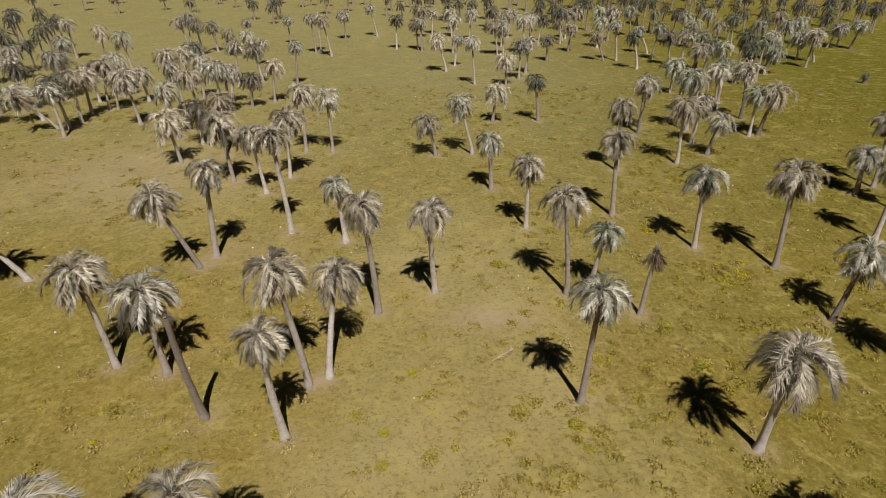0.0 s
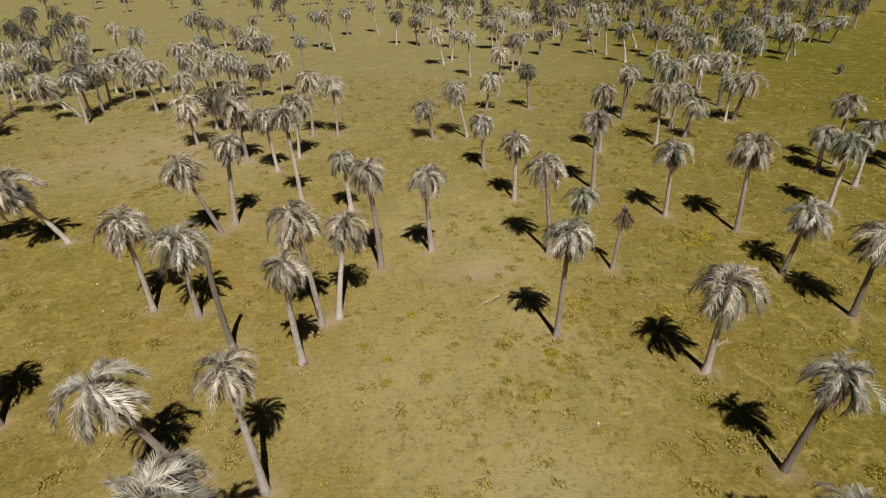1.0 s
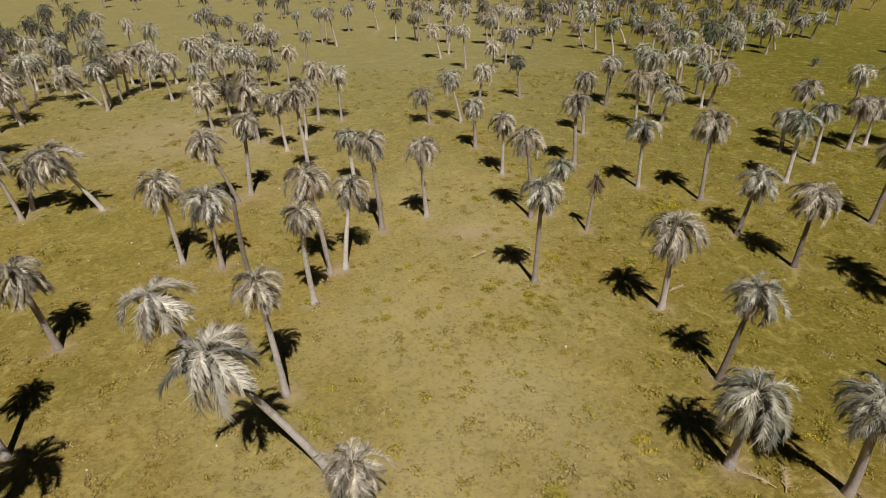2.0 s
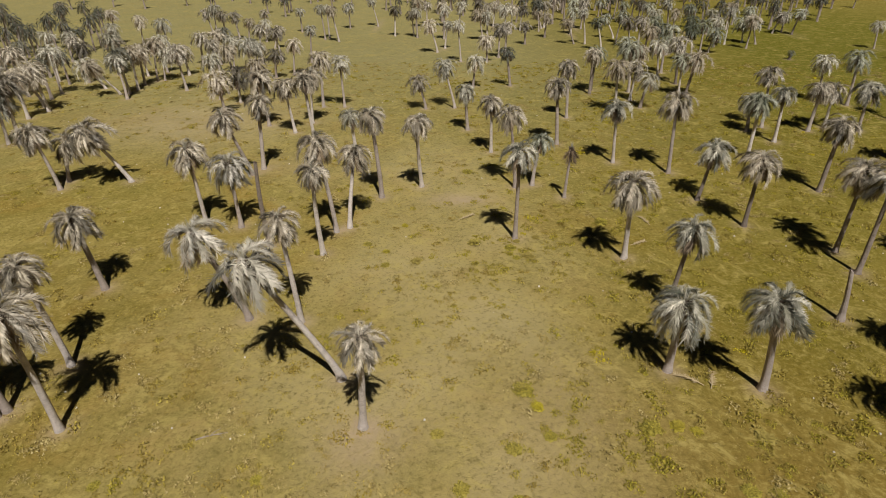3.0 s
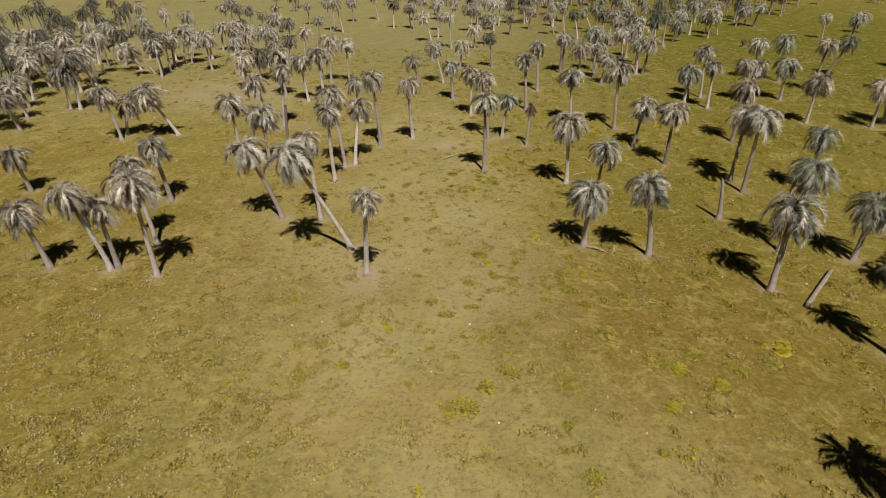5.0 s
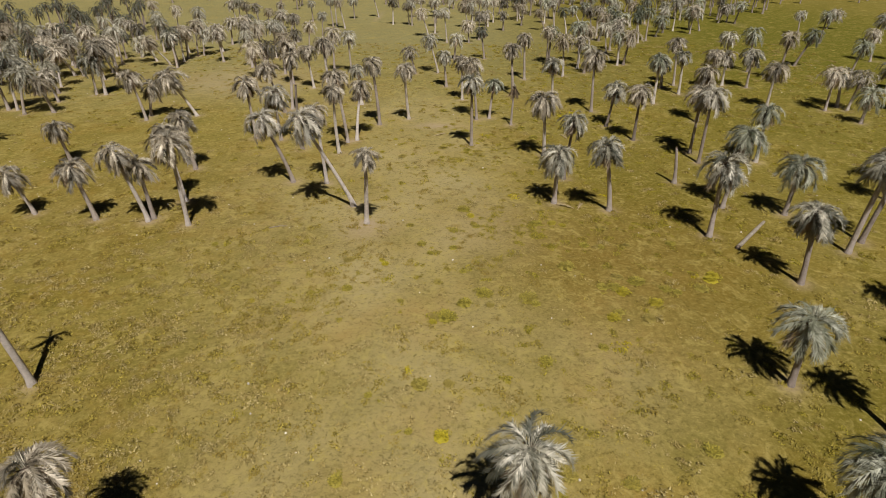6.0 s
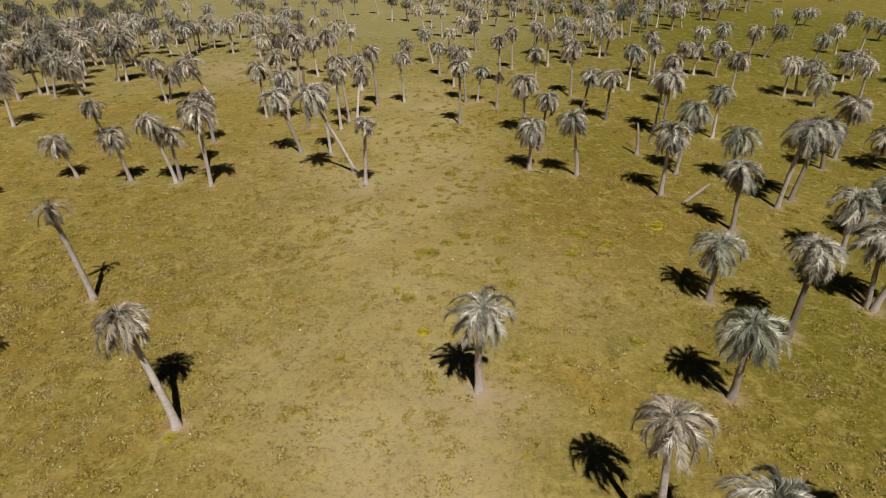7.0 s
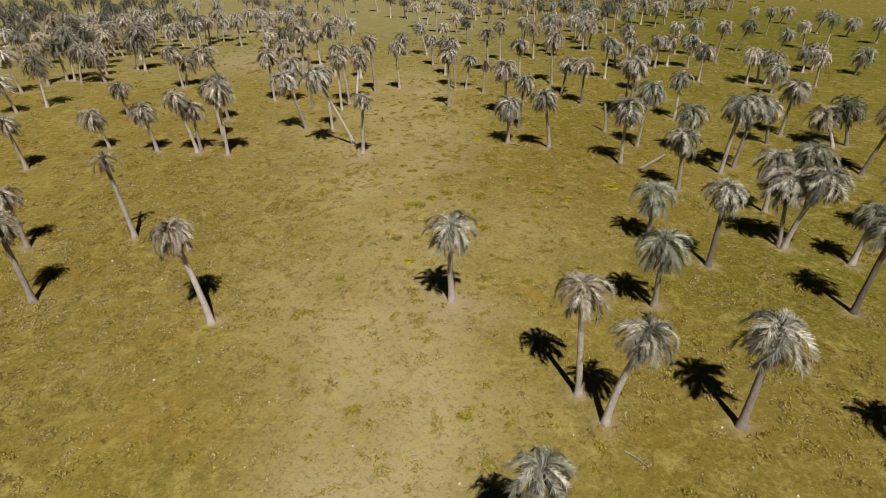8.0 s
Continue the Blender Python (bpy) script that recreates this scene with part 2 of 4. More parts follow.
def stem(h, lx, ly, thick, rnd, rings=11, sides=10, top=1.0):
    """Points of a leaning, slightly bowed trunk with a flared foot: (verts, faces)."""
    verts, faces = [], []
    bow = rnd.uniform(1.0, 1.5)
    side = Vector((-ly, lx, 0)) * rnd.uniform(-0.12, 0.12)
    for i in range(rings):
        s = top * (i / (rings - 1)) ** 1.25
        q = Vector((lx, ly, 0)) * s ** bow + Vector((0, 0, h * s)) + side * math.sin(math.pi * s)
        r = thick * (1.10 - 0.42 * s + 0.60 * math.exp(-s * h / 0.30)) * rnd.uniform(0.97, 1.03)
        if i == 0:
            q.z -= 0.25
        for j in range(sides):
            a = 2 * math.pi * j / sides
            verts.append(q + Vector((math.cos(a), math.sin(a), 0)) * r * rnd.uniform(0.94, 1.06))
        if i:
            k = (i - 1) * sides
            faces += [(k + j, k + (j + 1) % sides, k + sides + (j + 1) % sides, k + sides + j) for j in range(sides)]
    faces.append(tuple((rings - 1) * sides + j for j in range(sides)))
    return verts, faces


def boots_mesh(h, lx, ly, thick, rnd):
    """The dark ragged collar of old leaf bases below the crown."""
    verts, faces = [], []
    at = Vector((lx, ly, h))
    axis = Vector((lx * 0.9, ly * 0.9, h)).normalized()
    long = rnd.uniform(0.9, 1.7)
    for i in range(46):
        s, a = i / 46, i * 2.4 + rnd.uniform(-0.3, 0.3)
        foot = at - axis * (long - (long - 0.1) * s ** 0.8)
        out = Vector((math.cos(a), math.sin(a), 0))
        along = Vector((-math.sin(a), math.cos(a), 0)) * 0.085
        r = thick * 0.78
        tip = foot + out * (r + rnd.uniform(0.04, 0.10) + 0.16 * s) + axis * rnd.uniform(0.15, 0.36)
        k = len(verts)
        verts += [foot + out * r * 0.8 - along, foot + out * r * 0.8 + along, foot + out * r * 1.2 + axis * 0.2, tip]
        faces += [(k, k + 1, k + 3), (k + 1, k + 2, k + 3), (k + 2, k, k + 3)]
    sides = 8
    for i in range(3):
        q = at - axis * long * (0.8 - 0.4 * i)
        k = len(verts)
        verts += [q + Vector((math.cos(6.2832 * j / sides), math.sin(6.2832 * j / sides), 0)) * thick * (0.74 + 0.16 * (i == 1)) for j in range(sides)]
        if i:
            faces += [(k - sides + j, k - sides + (j + 1) % sides, k + (j + 1) % sides, k + j) for j in range(sides)]
    faces.append(tuple(len(verts) - sides + j for j in range(sides)))
    return mesh_of("leaf_base_collar", verts, faces, BOOT)


FEET = []  # foot of every palm, for the bare soil round it


def palm_label(h, lean, kind):
    size = "tall" if h > 7.2 else "short" if h < 4.9 else "mid-height"
    way = "strongly leaning" if lean > 1.9 else "slightly leaning" if lean > 0.7 else "upright"
    if kind == "dry":
        return way + " dying palm with a thin brown hanging crown"
    if kind == "thin":
        return way + " palm with a small sparse crown and bare grey trunk"
    return size + " " + way + " feather palm, grey-green drooping crown, in pasture"


def palm(x, y, h, lx, ly, wide, kind="full", bark=None, girth=1.0):
    """A palm whose foot is at x, y; its crown's heart stands h above it, lx, ly aside, and the crown is wide across."""
    rnd = random.Random(round(x * 977 + y * 131))
    FEET.append((x, y))
    tree = new("palm_tree")
    tree.location = (x, y, height(x, y))
    lean = math.hypot(lx, ly)
    tagged(tree, palm_label(h, lean, kind), "palm tree", "palms of the pasture")
    thick = girth * rnd.uniform(0.175, 0.232) * (0.85 if kind == "dry" else 1.0)
    near = y < 64 and -46 < x < 62
    verts, faces = stem(h - 0.25, lx, ly, thick, rnd, 11 if near else 7, 10 if near else 7)
    if bark is None:
        bark = rnd.choice((0, 0, 0, 1, 1) if x < 12 else (0, 0, 1, 1, 2))
    me = mesh_of("trunk", verts, faces, BARKS[bark])
    me.polygons.foreach_set("use_smooth", [True] * len(me.polygons))
    me.attributes.new("up", "FLOAT", "POINT").data.foreach_set("value", [v.z / h for v in verts])
    part("trunk", me, tree)
    tip = Vector((lx * 0.55, ly * 0.55, h)).to_track_quat("Z", "Y").to_matrix().to_4x4()
    at = Matrix.Translation((lx, ly, h)) @ tip @ pose(0, 0, 0, 0, 0, rnd.uniform(0, 360))
    size = wide / (3.5 if near else 3.2)
    if not near:
        part("crown", FAR_CROWNS[rnd.choice((0, 1, 2, 3) if x < 20 else (1, 2, 3, 4, 5))], tree, at @ Matrix.Scale(size, 4))
        return
    part("leaf_base_collar", boots_mesh(h, lx, ly, thick, rnd), tree)
    crown = part("crown", SPEARS, tree, at @ Matrix.Scale(size, 4))
    count, dry = {"full": (rnd.randint(48, 56), rnd.uniform(0.20, 0.34)), "open": (40, 0.15), "thin": (13, 0.3), "dry": (15, 1.0)}[kind]
    tint = 3 if kind == "open" else rnd.choice((2, 2, 2, 0) if x < 6 else (0, 0, 1, 1, 2) if y < 0 else (0, 1, 2, 2))
    for row, col, m in crown_plan(round(x * 31 + y * 17), count, dry):
        if col < 0:
            part("dry_frond", DRY_FRONDS[2 if kind == "dry" else row], crown, m)
        else:
            part("frond", FRONDS[tint][row][rnd.randrange(3)], crown, m)


def stump(x, y, h, lx, ly, label):
    """A dead palm trunk that has lost its crown."""
    rnd = random.Random(round(x * 977 + y * 131))
    FEET.append((x, y))
    tree = new("dead_palm")
    tree.location = (x, y, height(x, y))
    tagged(tree, label, "dead palm", "dead trunks of the pasture")
    verts, faces = stem(h, lx, ly, 0.205, rnd)
    part("trunk", mesh_of("trunk", verts, faces, BARK), tree)
    at = Vector((lx, ly, h))
    points, ends = [], []
    for i in range(9):
        a = i * 0.7
        out = Vector((math.cos(a), math.sin(a), 0))
        across = Vector((-out.y, out.x, 0)) * 0.06
        n = len(points)
        points += [at + out * 0.10 - across, at + out * 0.10 + across, at + out * 0.18 + Vector((0, 0, rnd.uniform(0.05, 0.22)))]
        ends.append((n, n + 1, n + 2))
    part("splintered_top", mesh_of("splintered_top", points, ends, BOOT), tree)


# ---- every palm of the pasture: foot x, y, height, lean x, y, crown width ----
palm(13.4, -47.7, 7.98, -0.88, 0.21, 2.87)
palm(26.6, -37.8, 7.68, 0.08, -0.06, 4.13, bark=1)
palm(18.4, -37.7, 7.60, 1.18, -0.52, 3.59, bark=0)
palm(17.2, -35.3, 8.36, -0.75, 0.21, 3.44, bark=0)
palm(-9.1, -28.4, 7.89, -1.59, 0.49, 3.27, bark=0, girth=1.2)
palm(40.5, -25.9, 7.99, 0.27, -0.23, 3.83, bark=2)
palm(-24.3, -25.8, 7.34, -0.20, -0.18, 2.98)
palm(9.0, -25.2, 7.57, -0.07, -1.28, 3.80, bark=0, girth=1.35)
palm(25.0, -25.5, 6.40, -0.60, -0.60, 4.10, bark=1)
palm(31.7, -19.2, 7.55, -0.08, 0.04, 3.72, bark=2)
palm(44.7, -18.6, 5.52, 0.22, -0.18, 3.34)
palm(-30.1, -17.4, 5.70, -0.17, -0.15, 2.71)
palm(40.0, -15.9, 7.66, 1.13, -0.79, 4.12, bark=0)
palm(39.7, -15.5, 6.67, -0.69, 0.44, 4.28)
palm(-21.2, -15.2, 8.45, -0.34, -0.74, 2.60, "thin", bark=0, girth=1.25)
palm(27.6, -14.8, 5.26, -0.17, 0.09, 4.24)
palm(50.7, -12.5, 5.90, 0.46, -0.39, 3.41)
palm(41.7, -8.3, 6.15, -0.30, 0.18, 4.06)
palm(46.8, -4.8, 5.72, 0.13, -0.09, 4.40)
palm(34.5, -2.9, 6.46, -0.51, 0.32, 3.92)
palm(-42.3, 1.4, 6.24, -0.42, -0.34, 3.25)
palm(41.2, 2.0, 8.78, 0.36, -0.26, 4.40)
palm(58.1, 2.2, 8.08, 1.16, -0.91, 4.11)
palm(43.6, 4.0, 8.60, 0.61, -0.46, 4.24)
palm(29.9, 4.7, 7.36, -0.06, 0.38, 4.34)
palm(-19.6, 6.5, 9.03, 0.39, -0.73, 4.09, bark=0)
palm(-2.3, 6.6, 7.64, 0.48, -1.25, 2.61, bark=0)
palm(-23.9, 7.4, 7.65, -1.08, -0.88, 3.34)
palm(-29.2, 7.7, 5.87, -0.52, -0.49, 3.46)
palm(-23.6, 8.0, 5.96, -0.15, -0.11, 3.30)
palm(-36.1, 8.9, 4.71, -0.93, -0.60, 3.45)
palm(39.3, 9.5, 5.62, 0.08, -0.05, 4.32)
palm(21.8, 9.9, 7.25, -1.39, -0.69, 3.67)
palm(-4.1, 10.6, 9.77, -4.09, -1.54, 4.00, "open", bark=0)
palm(33.7, 11.0, 8.06, 0.43, -0.33, 3.87)
palm(16.5, 11.5, 5.61, -0.10, -0.18, 4.05)
palm(60.0, 11.5, 4.58, -1.83, 1.20, 4.40)
palm(-22.0, 11.9, 7.95, -0.47, -0.31, 2.95)
palm(62.5, 12.5, 5.59, -1.25, 0.86, 4.40)
palm(51.9, 12.9, 4.98, -0.78, 0.44, 3.60)
palm(55.4, 16.4, 7.22, 0.16, -0.09, 4.21)
palm(-8.0, 16.5, 8.40, -0.45, -0.14, 2.98)
palm(-11.8, 16.8, 7.85, -2.18, -1.02, 4.00, "open")
palm(18.6, 18.0, 7.09, 0.39, -0.29, 3.27)
palm(-24.3, 20.7, 6.46, -0.51, -0.30, 3.50)
palm(-40.5, 23.1, 4.59, -0.39, -0.34, 3.29)
palm(35.8, 23.3, 8.60, -0.14, 0.09, 4.00, "open")
palm(-58.3, 23.9, 5.57, -1.04, -0.82, 4.20)
palm(43.0, 23.9, 6.40, -0.24, 0.09, 3.51)
palm(17.4, 25.5, 7.51, -0.64, -0.77, 4.04)
palm(-8.2, 26.0, 8.40, 0.22, -1.29, 2.70, bark=0)
palm(36.0, 26.8, 7.75, -0.03, 0.02, 4.02)
palm(-55.4, 27.0, 7.43, 0.20, 0.14, 4.40)
palm(8.5, 28.8, 8.80, -0.21, -0.94, 3.09)
palm(-7.7, 29.9, 8.96, -0.90, -0.33, 3.55)
palm(-6.6, 30.7, 7.03, 0.70, 1.53, 3.44)
palm(-16.8, 31.0, 6.49, -0.11, -0.07, 4.17, "open")
palm(30.2, 31.5, 6.73, -0.07, 0.06, 3.63)
palm(-20.3, 31.6, 7.59, -0.18, -0.25, 3.67)
palm(-64.8, 35.2, 7.16, -0.82, -0.62, 4.40)
palm(27.8, 36.9, 5.59, 0.73, 0.40, 3.75)
palm(-4.3, 37.4, 8.88, -0.63, -0.11, 3.07)
palm(14.4, 37.4, 5.49, 0.17, -0.07, 3.00, "dry")
palm(64.8, 38.8, 4.53, 0.08, -0.05, 3.89)
palm(-38.6, 39.2, 6.60, -0.70, -0.45, 3.69)
palm(41.4, 39.2, 7.37, 0.04, -0.02, 3.85)
palm(9.6, 39.9, 8.18, -0.98, 0.22, 3.29)
palm(-0.3, 40.1, 7.80, -0.31, -1.43, 3.02)
palm(-63.4, 40.4, 6.96, -0.81, 0.15, 3.15)
palm(11.5, 40.5, 5.29, 0.53, -0.06, 2.89)
palm(-31.9, 41.2, 6.43, -2.53, -1.41, 4.40)
palm(-38.8, 41.2, 4.59, 0.95, 0.56, 3.90)
palm(-58.4, 42.1, 6.13, 0.99, 0.62, 4.40)
palm(-54.4, 42.9, 4.86, -0.67, -0.55, 3.20)
palm(-19.2, 43.1, 7.08, -1.85, -1.06, 3.49)
palm(74.8, 43.3, 6.09, -0.40, 0.25, 3.60)
palm(27.2, 44.0, 8.17, -0.21, 0.84, 3.83)
palm(-62.2, 44.2, 6.85, -0.29, -0.19, 4.40)
palm(-60.8, 44.2, 8.21, 0.52, 0.33, 4.40)
palm(-18.5, 44.8, 7.94, 0.47, 0.21, 3.11)
palm(63.1, 44.9, 5.99, -0.27, 0.14, 3.85)
palm(66.5, 45.0, 5.58, 0.40, -0.21, 3.85)
palm(55.0, 46.7, 6.10, 0.00, -0.00, 4.11)
palm(21.7, 46.9, 6.81, -0.43, 0.21, 3.39)
palm(66.2, 47.1, 5.24, -0.71, 0.36, 3.73)
palm(-8.2, 47.5, 5.60, -0.46, -0.10, 2.87)
palm(37.9, 48.3, 7.16, -0.17, 0.04, 3.32)
palm(-57.2, 48.8, 4.70, -0.63, -0.50, 3.43)
palm(-13.3, 49.2, 9.32, -0.55, -0.18, 3.02)
palm(7.7, 50.2, 6.39, -0.23, 0.03, 3.13)
palm(16.1, 52.7, 7.76, -0.62, 0.19, 3.23)
palm(-53.3, 53.1, 6.06, 0.35, 0.18, 4.38)
palm(-51.9, 53.3, 8.21, 0.32, 0.22, 4.40)
palm(-63.8, 53.6, 5.40, -0.76, -0.38, 3.70)
palm(88.2, 53.6, 4.43, 0.48, -0.33, 4.40)
palm(43.8, 53.9, 6.47, -0.35, 0.17, 3.02)
palm(-60.4, 54.3, 4.90, -0.59, -0.47, 3.64)
palm(78.8, 55.1, 4.49, -0.36, 0.21, 3.76)
palm(81.4, 56.7, 4.90, 0.02, -0.02, 4.01)
palm(-17.7, 57.1, 6.65, -0.66, -0.24, 3.55)
palm(-74.2, 57.7, 5.92, 0.50, -0.32, 3.51)
palm(42.2, 58.0, 4.40, -0.45, 0.20, 3.53)
palm(50.3, 58.1, 5.93, 0.07, -0.04, 3.48)
palm(56.9, 58.1, 5.87, -0.33, 0.20, 3.99)
palm(5.1, 58.4, 5.48, -0.46, 0.03, 3.05)
palm(-62.7, 58.8, 6.24, 0.58, 0.63, 3.44)
palm(44.8, 59.5, 7.48, -0.68, 0.31, 3.35)
palm(53.3, 59.6, 5.30, -0.22, 0.12, 3.55)
palm(-21.9, 59.9, 6.82, -0.42, -0.17, 4.21)
palm(-82.8, 59.9, 6.12, 0.03, -0.01, 3.41)
palm(-80.6, 60.1, 5.60, 0.41, -0.00, 3.59)
palm(-16.2, 61.0, 6.85, 0.45, 0.13, 3.72)
palm(77.0, 62.6, 6.56, 0.65, -0.11, 3.36)
palm(64.4, 62.7, 8.08, 0.25, -0.11, 3.45)
palm(-72.7, 63.2, 6.56, 0.65, -0.11, 3.36)
palm(19.2, 63.4, 7.52, -0.46, 0.07, 3.13)
palm(-58.3, 64.8, 6.44, 0.02, -0.12, 3.33)
palm(-29.6, 65.2, 5.55, -0.51, -0.26, 4.29)
palm(26.5, 65.5, 7.07, -0.47, 0.20, 3.64)
palm(-25.2, 67.4, 6.83, 0.11, 0.57, 3.12)
palm(-0.8, 67.6, 4.41, -1.20, -0.05, 3.19)
palm(-63.8, 68.1, 6.27, -1.41, -1.02, 4.40)
palm(-16.1, 68.5, 7.55, 0.15, 0.10, 3.64)
palm(30.9, 68.2, 4.63, 0.55, -0.27, 3.20)
palm(3.5, 68.2, 6.48, -1.70, 0.03, 3.29)
palm(-12.9, 68.3, 7.04, -0.17, -0.04, 3.16)
palm(-65.7, 68.4, 6.13, -2.48, -1.46, 4.40)
palm(-57.7, 68.7, 6.76, -0.47, -0.24, 4.40)
palm(62.1, 69.4, 7.36, -0.49, 0.29, 3.68)
palm(-59.7, 71.0, 5.75, -1.39, -0.73, 4.40)
palm(58.7, 71.2, 6.46, -0.67, 0.36, 3.38)
palm(-29.4, 71.3, 4.74, 0.25, 0.11, 4.40)
palm(-72.4, 71.7, 5.90, 0.17, 0.13, 4.32)
palm(30.4, 71.9, 5.62, 0.21, -0.10, 3.32)
palm(-33.1, 73.2, 6.31, -0.79, 0.66, 3.30)
palm(-76.0, 74.3, 5.72, -0.71, 0.83, 3.62)
palm(-72.7, 74.4, 7.08, 0.00, -0.30, 3.18)
palm(73.6, 74.7, 6.43, 1.78, -0.87, 3.51)
palm(-81.5, 74.8, 7.08, 0.00, -0.30, 3.18)
palm(38.9, 75.1, 5.69, -0.38, 0.20, 3.12)
palm(-49.0, 75.3, 6.31, -0.79, 0.66, 3.30)
palm(40.2, 75.5, 6.08, 0.60, -0.34, 4.14)
palm(-69.8, 75.7, 5.92, 0.50, -0.32, 3.51)
palm(25.0, 75.7, 6.57, -0.19, 0.04, 3.13)
palm(-84.2, 75.9, 5.20, 0.00, 0.90, 3.10)
palm(31.6, 77.0, 7.28, -0.79, 0.14, 3.77)
palm(-71.4, 77.5, 5.27, 0.31, 0.42, 3.67)
palm(-66.7, 77.9, 7.28, -0.79, 0.14, 3.77)
palm(25.7, 78.1, 6.51, 0.01, -0.81, 3.20)
palm(-50.3, 78.9, 6.70, -0.40, -0.28, 4.00)
palm(-51.9, 79.0, 5.40, -2.78, -2.12, 3.60)
palm(91.3, 79.1, 5.72, -0.71, 0.83, 3.62)
palm(96.8, 79.5, 7.08, 0.00, -0.30, 3.18)
palm(-62.4, 79.9, 7.15, 0.21, -0.35, 3.74)
palm(6.6, 80.0, 4.63, 0.40, -0.03, 3.34)
palm(-32.6, 80.0, 6.63, -0.80, -0.13, 3.23)
palm(-41.2, 80.0, 6.87, -0.46, -0.26, 4.04)
palm(12.8, 80.4, 5.85, -0.85, 0.13, 2.81)
palm(-92.7, 80.8, 6.56, 0.65, -0.11, 3.36)
palm(-50.1, 81.4, 6.76, 0.01, 0.37, 3.25)
palm(40.9, 82.2, 7.15, -0.61, 0.31, 3.73)
palm(-30.8, 82.6, 7.15, 0.21, -0.35, 3.74)
palm(-56.7, 83.3, 4.53, -2.25, -1.05, 4.40)
palm(-36.5, 83.9, 6.96, -0.81, 0.15, 3.15)
palm(35.2, 84.0, 5.67, -0.70, 0.13, 3.46)
palm(-77.7, 84.3, 6.76, 0.01, 0.37, 3.25)
palm(-30.5, 84.9, 6.19, 0.09, 0.05, 3.27)
palm(-50.7, 85.2, 6.06, 0.17, 0.11, 3.94)
palm(-85.9, 85.4, 6.24, 0.58, 0.63, 3.44)
palm(113.3, 86.8, 5.54, -0.27, 0.19, 4.10)
palm(-28.0, 87.1, 4.51, 0.36, 0.12, 3.23)
palm(39.6, 87.7, 5.63, -0.79, 0.36, 3.61)
palm(-48.3, 87.9, 5.22, 0.80, 0.46, 3.68)
palm(-49.7, 88.0, 6.94, 0.59, 0.35, 3.64)
palm(-62.2, 88.0, 6.56, 0.65, -0.11, 3.36)
palm(-71.7, 88.1, 6.63, -0.80, -0.13, 3.23)
palm(-68.1, 88.8, 5.27, 0.31, 0.42, 3.67)
palm(-91.2, 88.8, 5.60, 0.41, -0.00, 3.59)
palm(-82.8, 88.9, 5.40, -0.76, -0.38, 3.70)
palm(-25.3, 89.5, 5.80, 0.46, 0.14, 3.11)
palm(-31.8, 89.9, 5.17, 0.60, 0.22, 2.90)
palm(41.1, 90.5, 5.79, 0.05, 0.61, 3.48)
palm(-96.0, 92.1, 5.72, -0.71, 0.83, 3.62)
palm(-45.6, 92.2, 4.82, -0.41, -0.22, 3.82)
palm(-53.5, 92.5, 5.47, 0.07, -0.59, 3.56)
palm(-65.2, 93.0, 6.63, -0.80, -0.13, 3.23)
palm(-37.3, 93.1, 5.79, 0.05, 0.61, 3.48)
palm(-59.9, 94.2, 7.15, 0.21, -0.35, 3.74)
palm(-50.9, 95.0, 6.44, 0.02, -0.12, 3.33)
palm(-106.2, 95.1, 5.20, 0.00, 0.90, 3.10)
palm(35.7, 95.9, 4.84, -0.07, 0.03, 3.67)
palm(112.7, 97.9, 4.31, 0.53, -0.35, 4.10)
palm(-60.9, 98.8, 5.40, -0.76, -0.38, 3.70)
palm(-34.1, 100.1, 6.83, 0.11, 0.57, 3.12)
palm(-42.5, 100.4, 6.12, 0.03, -0.01, 3.41)
palm(50.3, 100.8, 6.31, -0.79, 0.66, 3.30)
palm(-24.5, 100.8, 6.54, 0.32, 0.08, 2.60)
palm(5.0, 101.0, 7.24, -0.67, 0.03, 2.90)
palm(10.2, 101.1, 4.53, -0.38, 0.04, 3.52)
palm(93.2, 101.1, 6.57, 0.09, -0.05, 3.27)
palm(-76.7, 101.2, 5.79, 0.05, 0.61, 3.48)
palm(-46.6, 101.8, 5.60, 0.41, -0.00, 3.59)
palm(-30.9, 102.8, 5.99, -0.75, -0.76, 3.38)
palm(41.7, 104.0, 5.92, 0.50, -0.32, 3.51)
palm(108.4, 104.2, 5.72, 0.56, -0.34, 4.23)
palm(53.2, 104.4, 6.83, 0.11, 0.57, 3.12)
palm(-74.4, 104.5, 5.20, 0.00, 0.90, 3.10)
palm(12.8, 105.4, 6.13, -0.04, 0.00, 3.33)
palm(-55.4, 108.1, 7.28, -0.79, 0.14, 3.77)
palm(48.0, 108.5, 5.27, 0.31, 0.42, 3.67)
palm(-44.4, 108.5, 5.27, 0.31, 0.42, 3.67)
palm(-68.1, 108.9, 6.24, 0.58, 0.63, 3.44)
palm(52.0, 109.3, 7.15, 0.21, -0.35, 3.74)
palm(46.2, 109.8, 5.60, 0.41, -0.00, 3.59)
palm(14.5, 110.1, 5.88, 0.26, -0.03, 3.17)
palm(0.2, 111.2, 6.11, -1.84, -0.04, 3.60)
palm(57.7, 111.2, 4.54, 0.82, -0.45, 4.02)
palm(43.0, 112.3, 6.76, 0.01, 0.37, 3.25)
palm(46.4, 113.9, 6.44, 0.02, -0.12, 3.33)
palm(35.7, 114.1, 6.05, -1.42, 0.43, 3.08)
palm(1.8, 115.9, 5.43, 0.66, -0.01, 2.60)
palm(96.2, 116.3, 5.20, 0.00, 0.90, 3.10)
palm(68.3, 116.6, 6.54, 0.09, -0.05, 3.54)
palm(-36.2, 117.3, 4.39, 1.41, 0.44, 2.78)
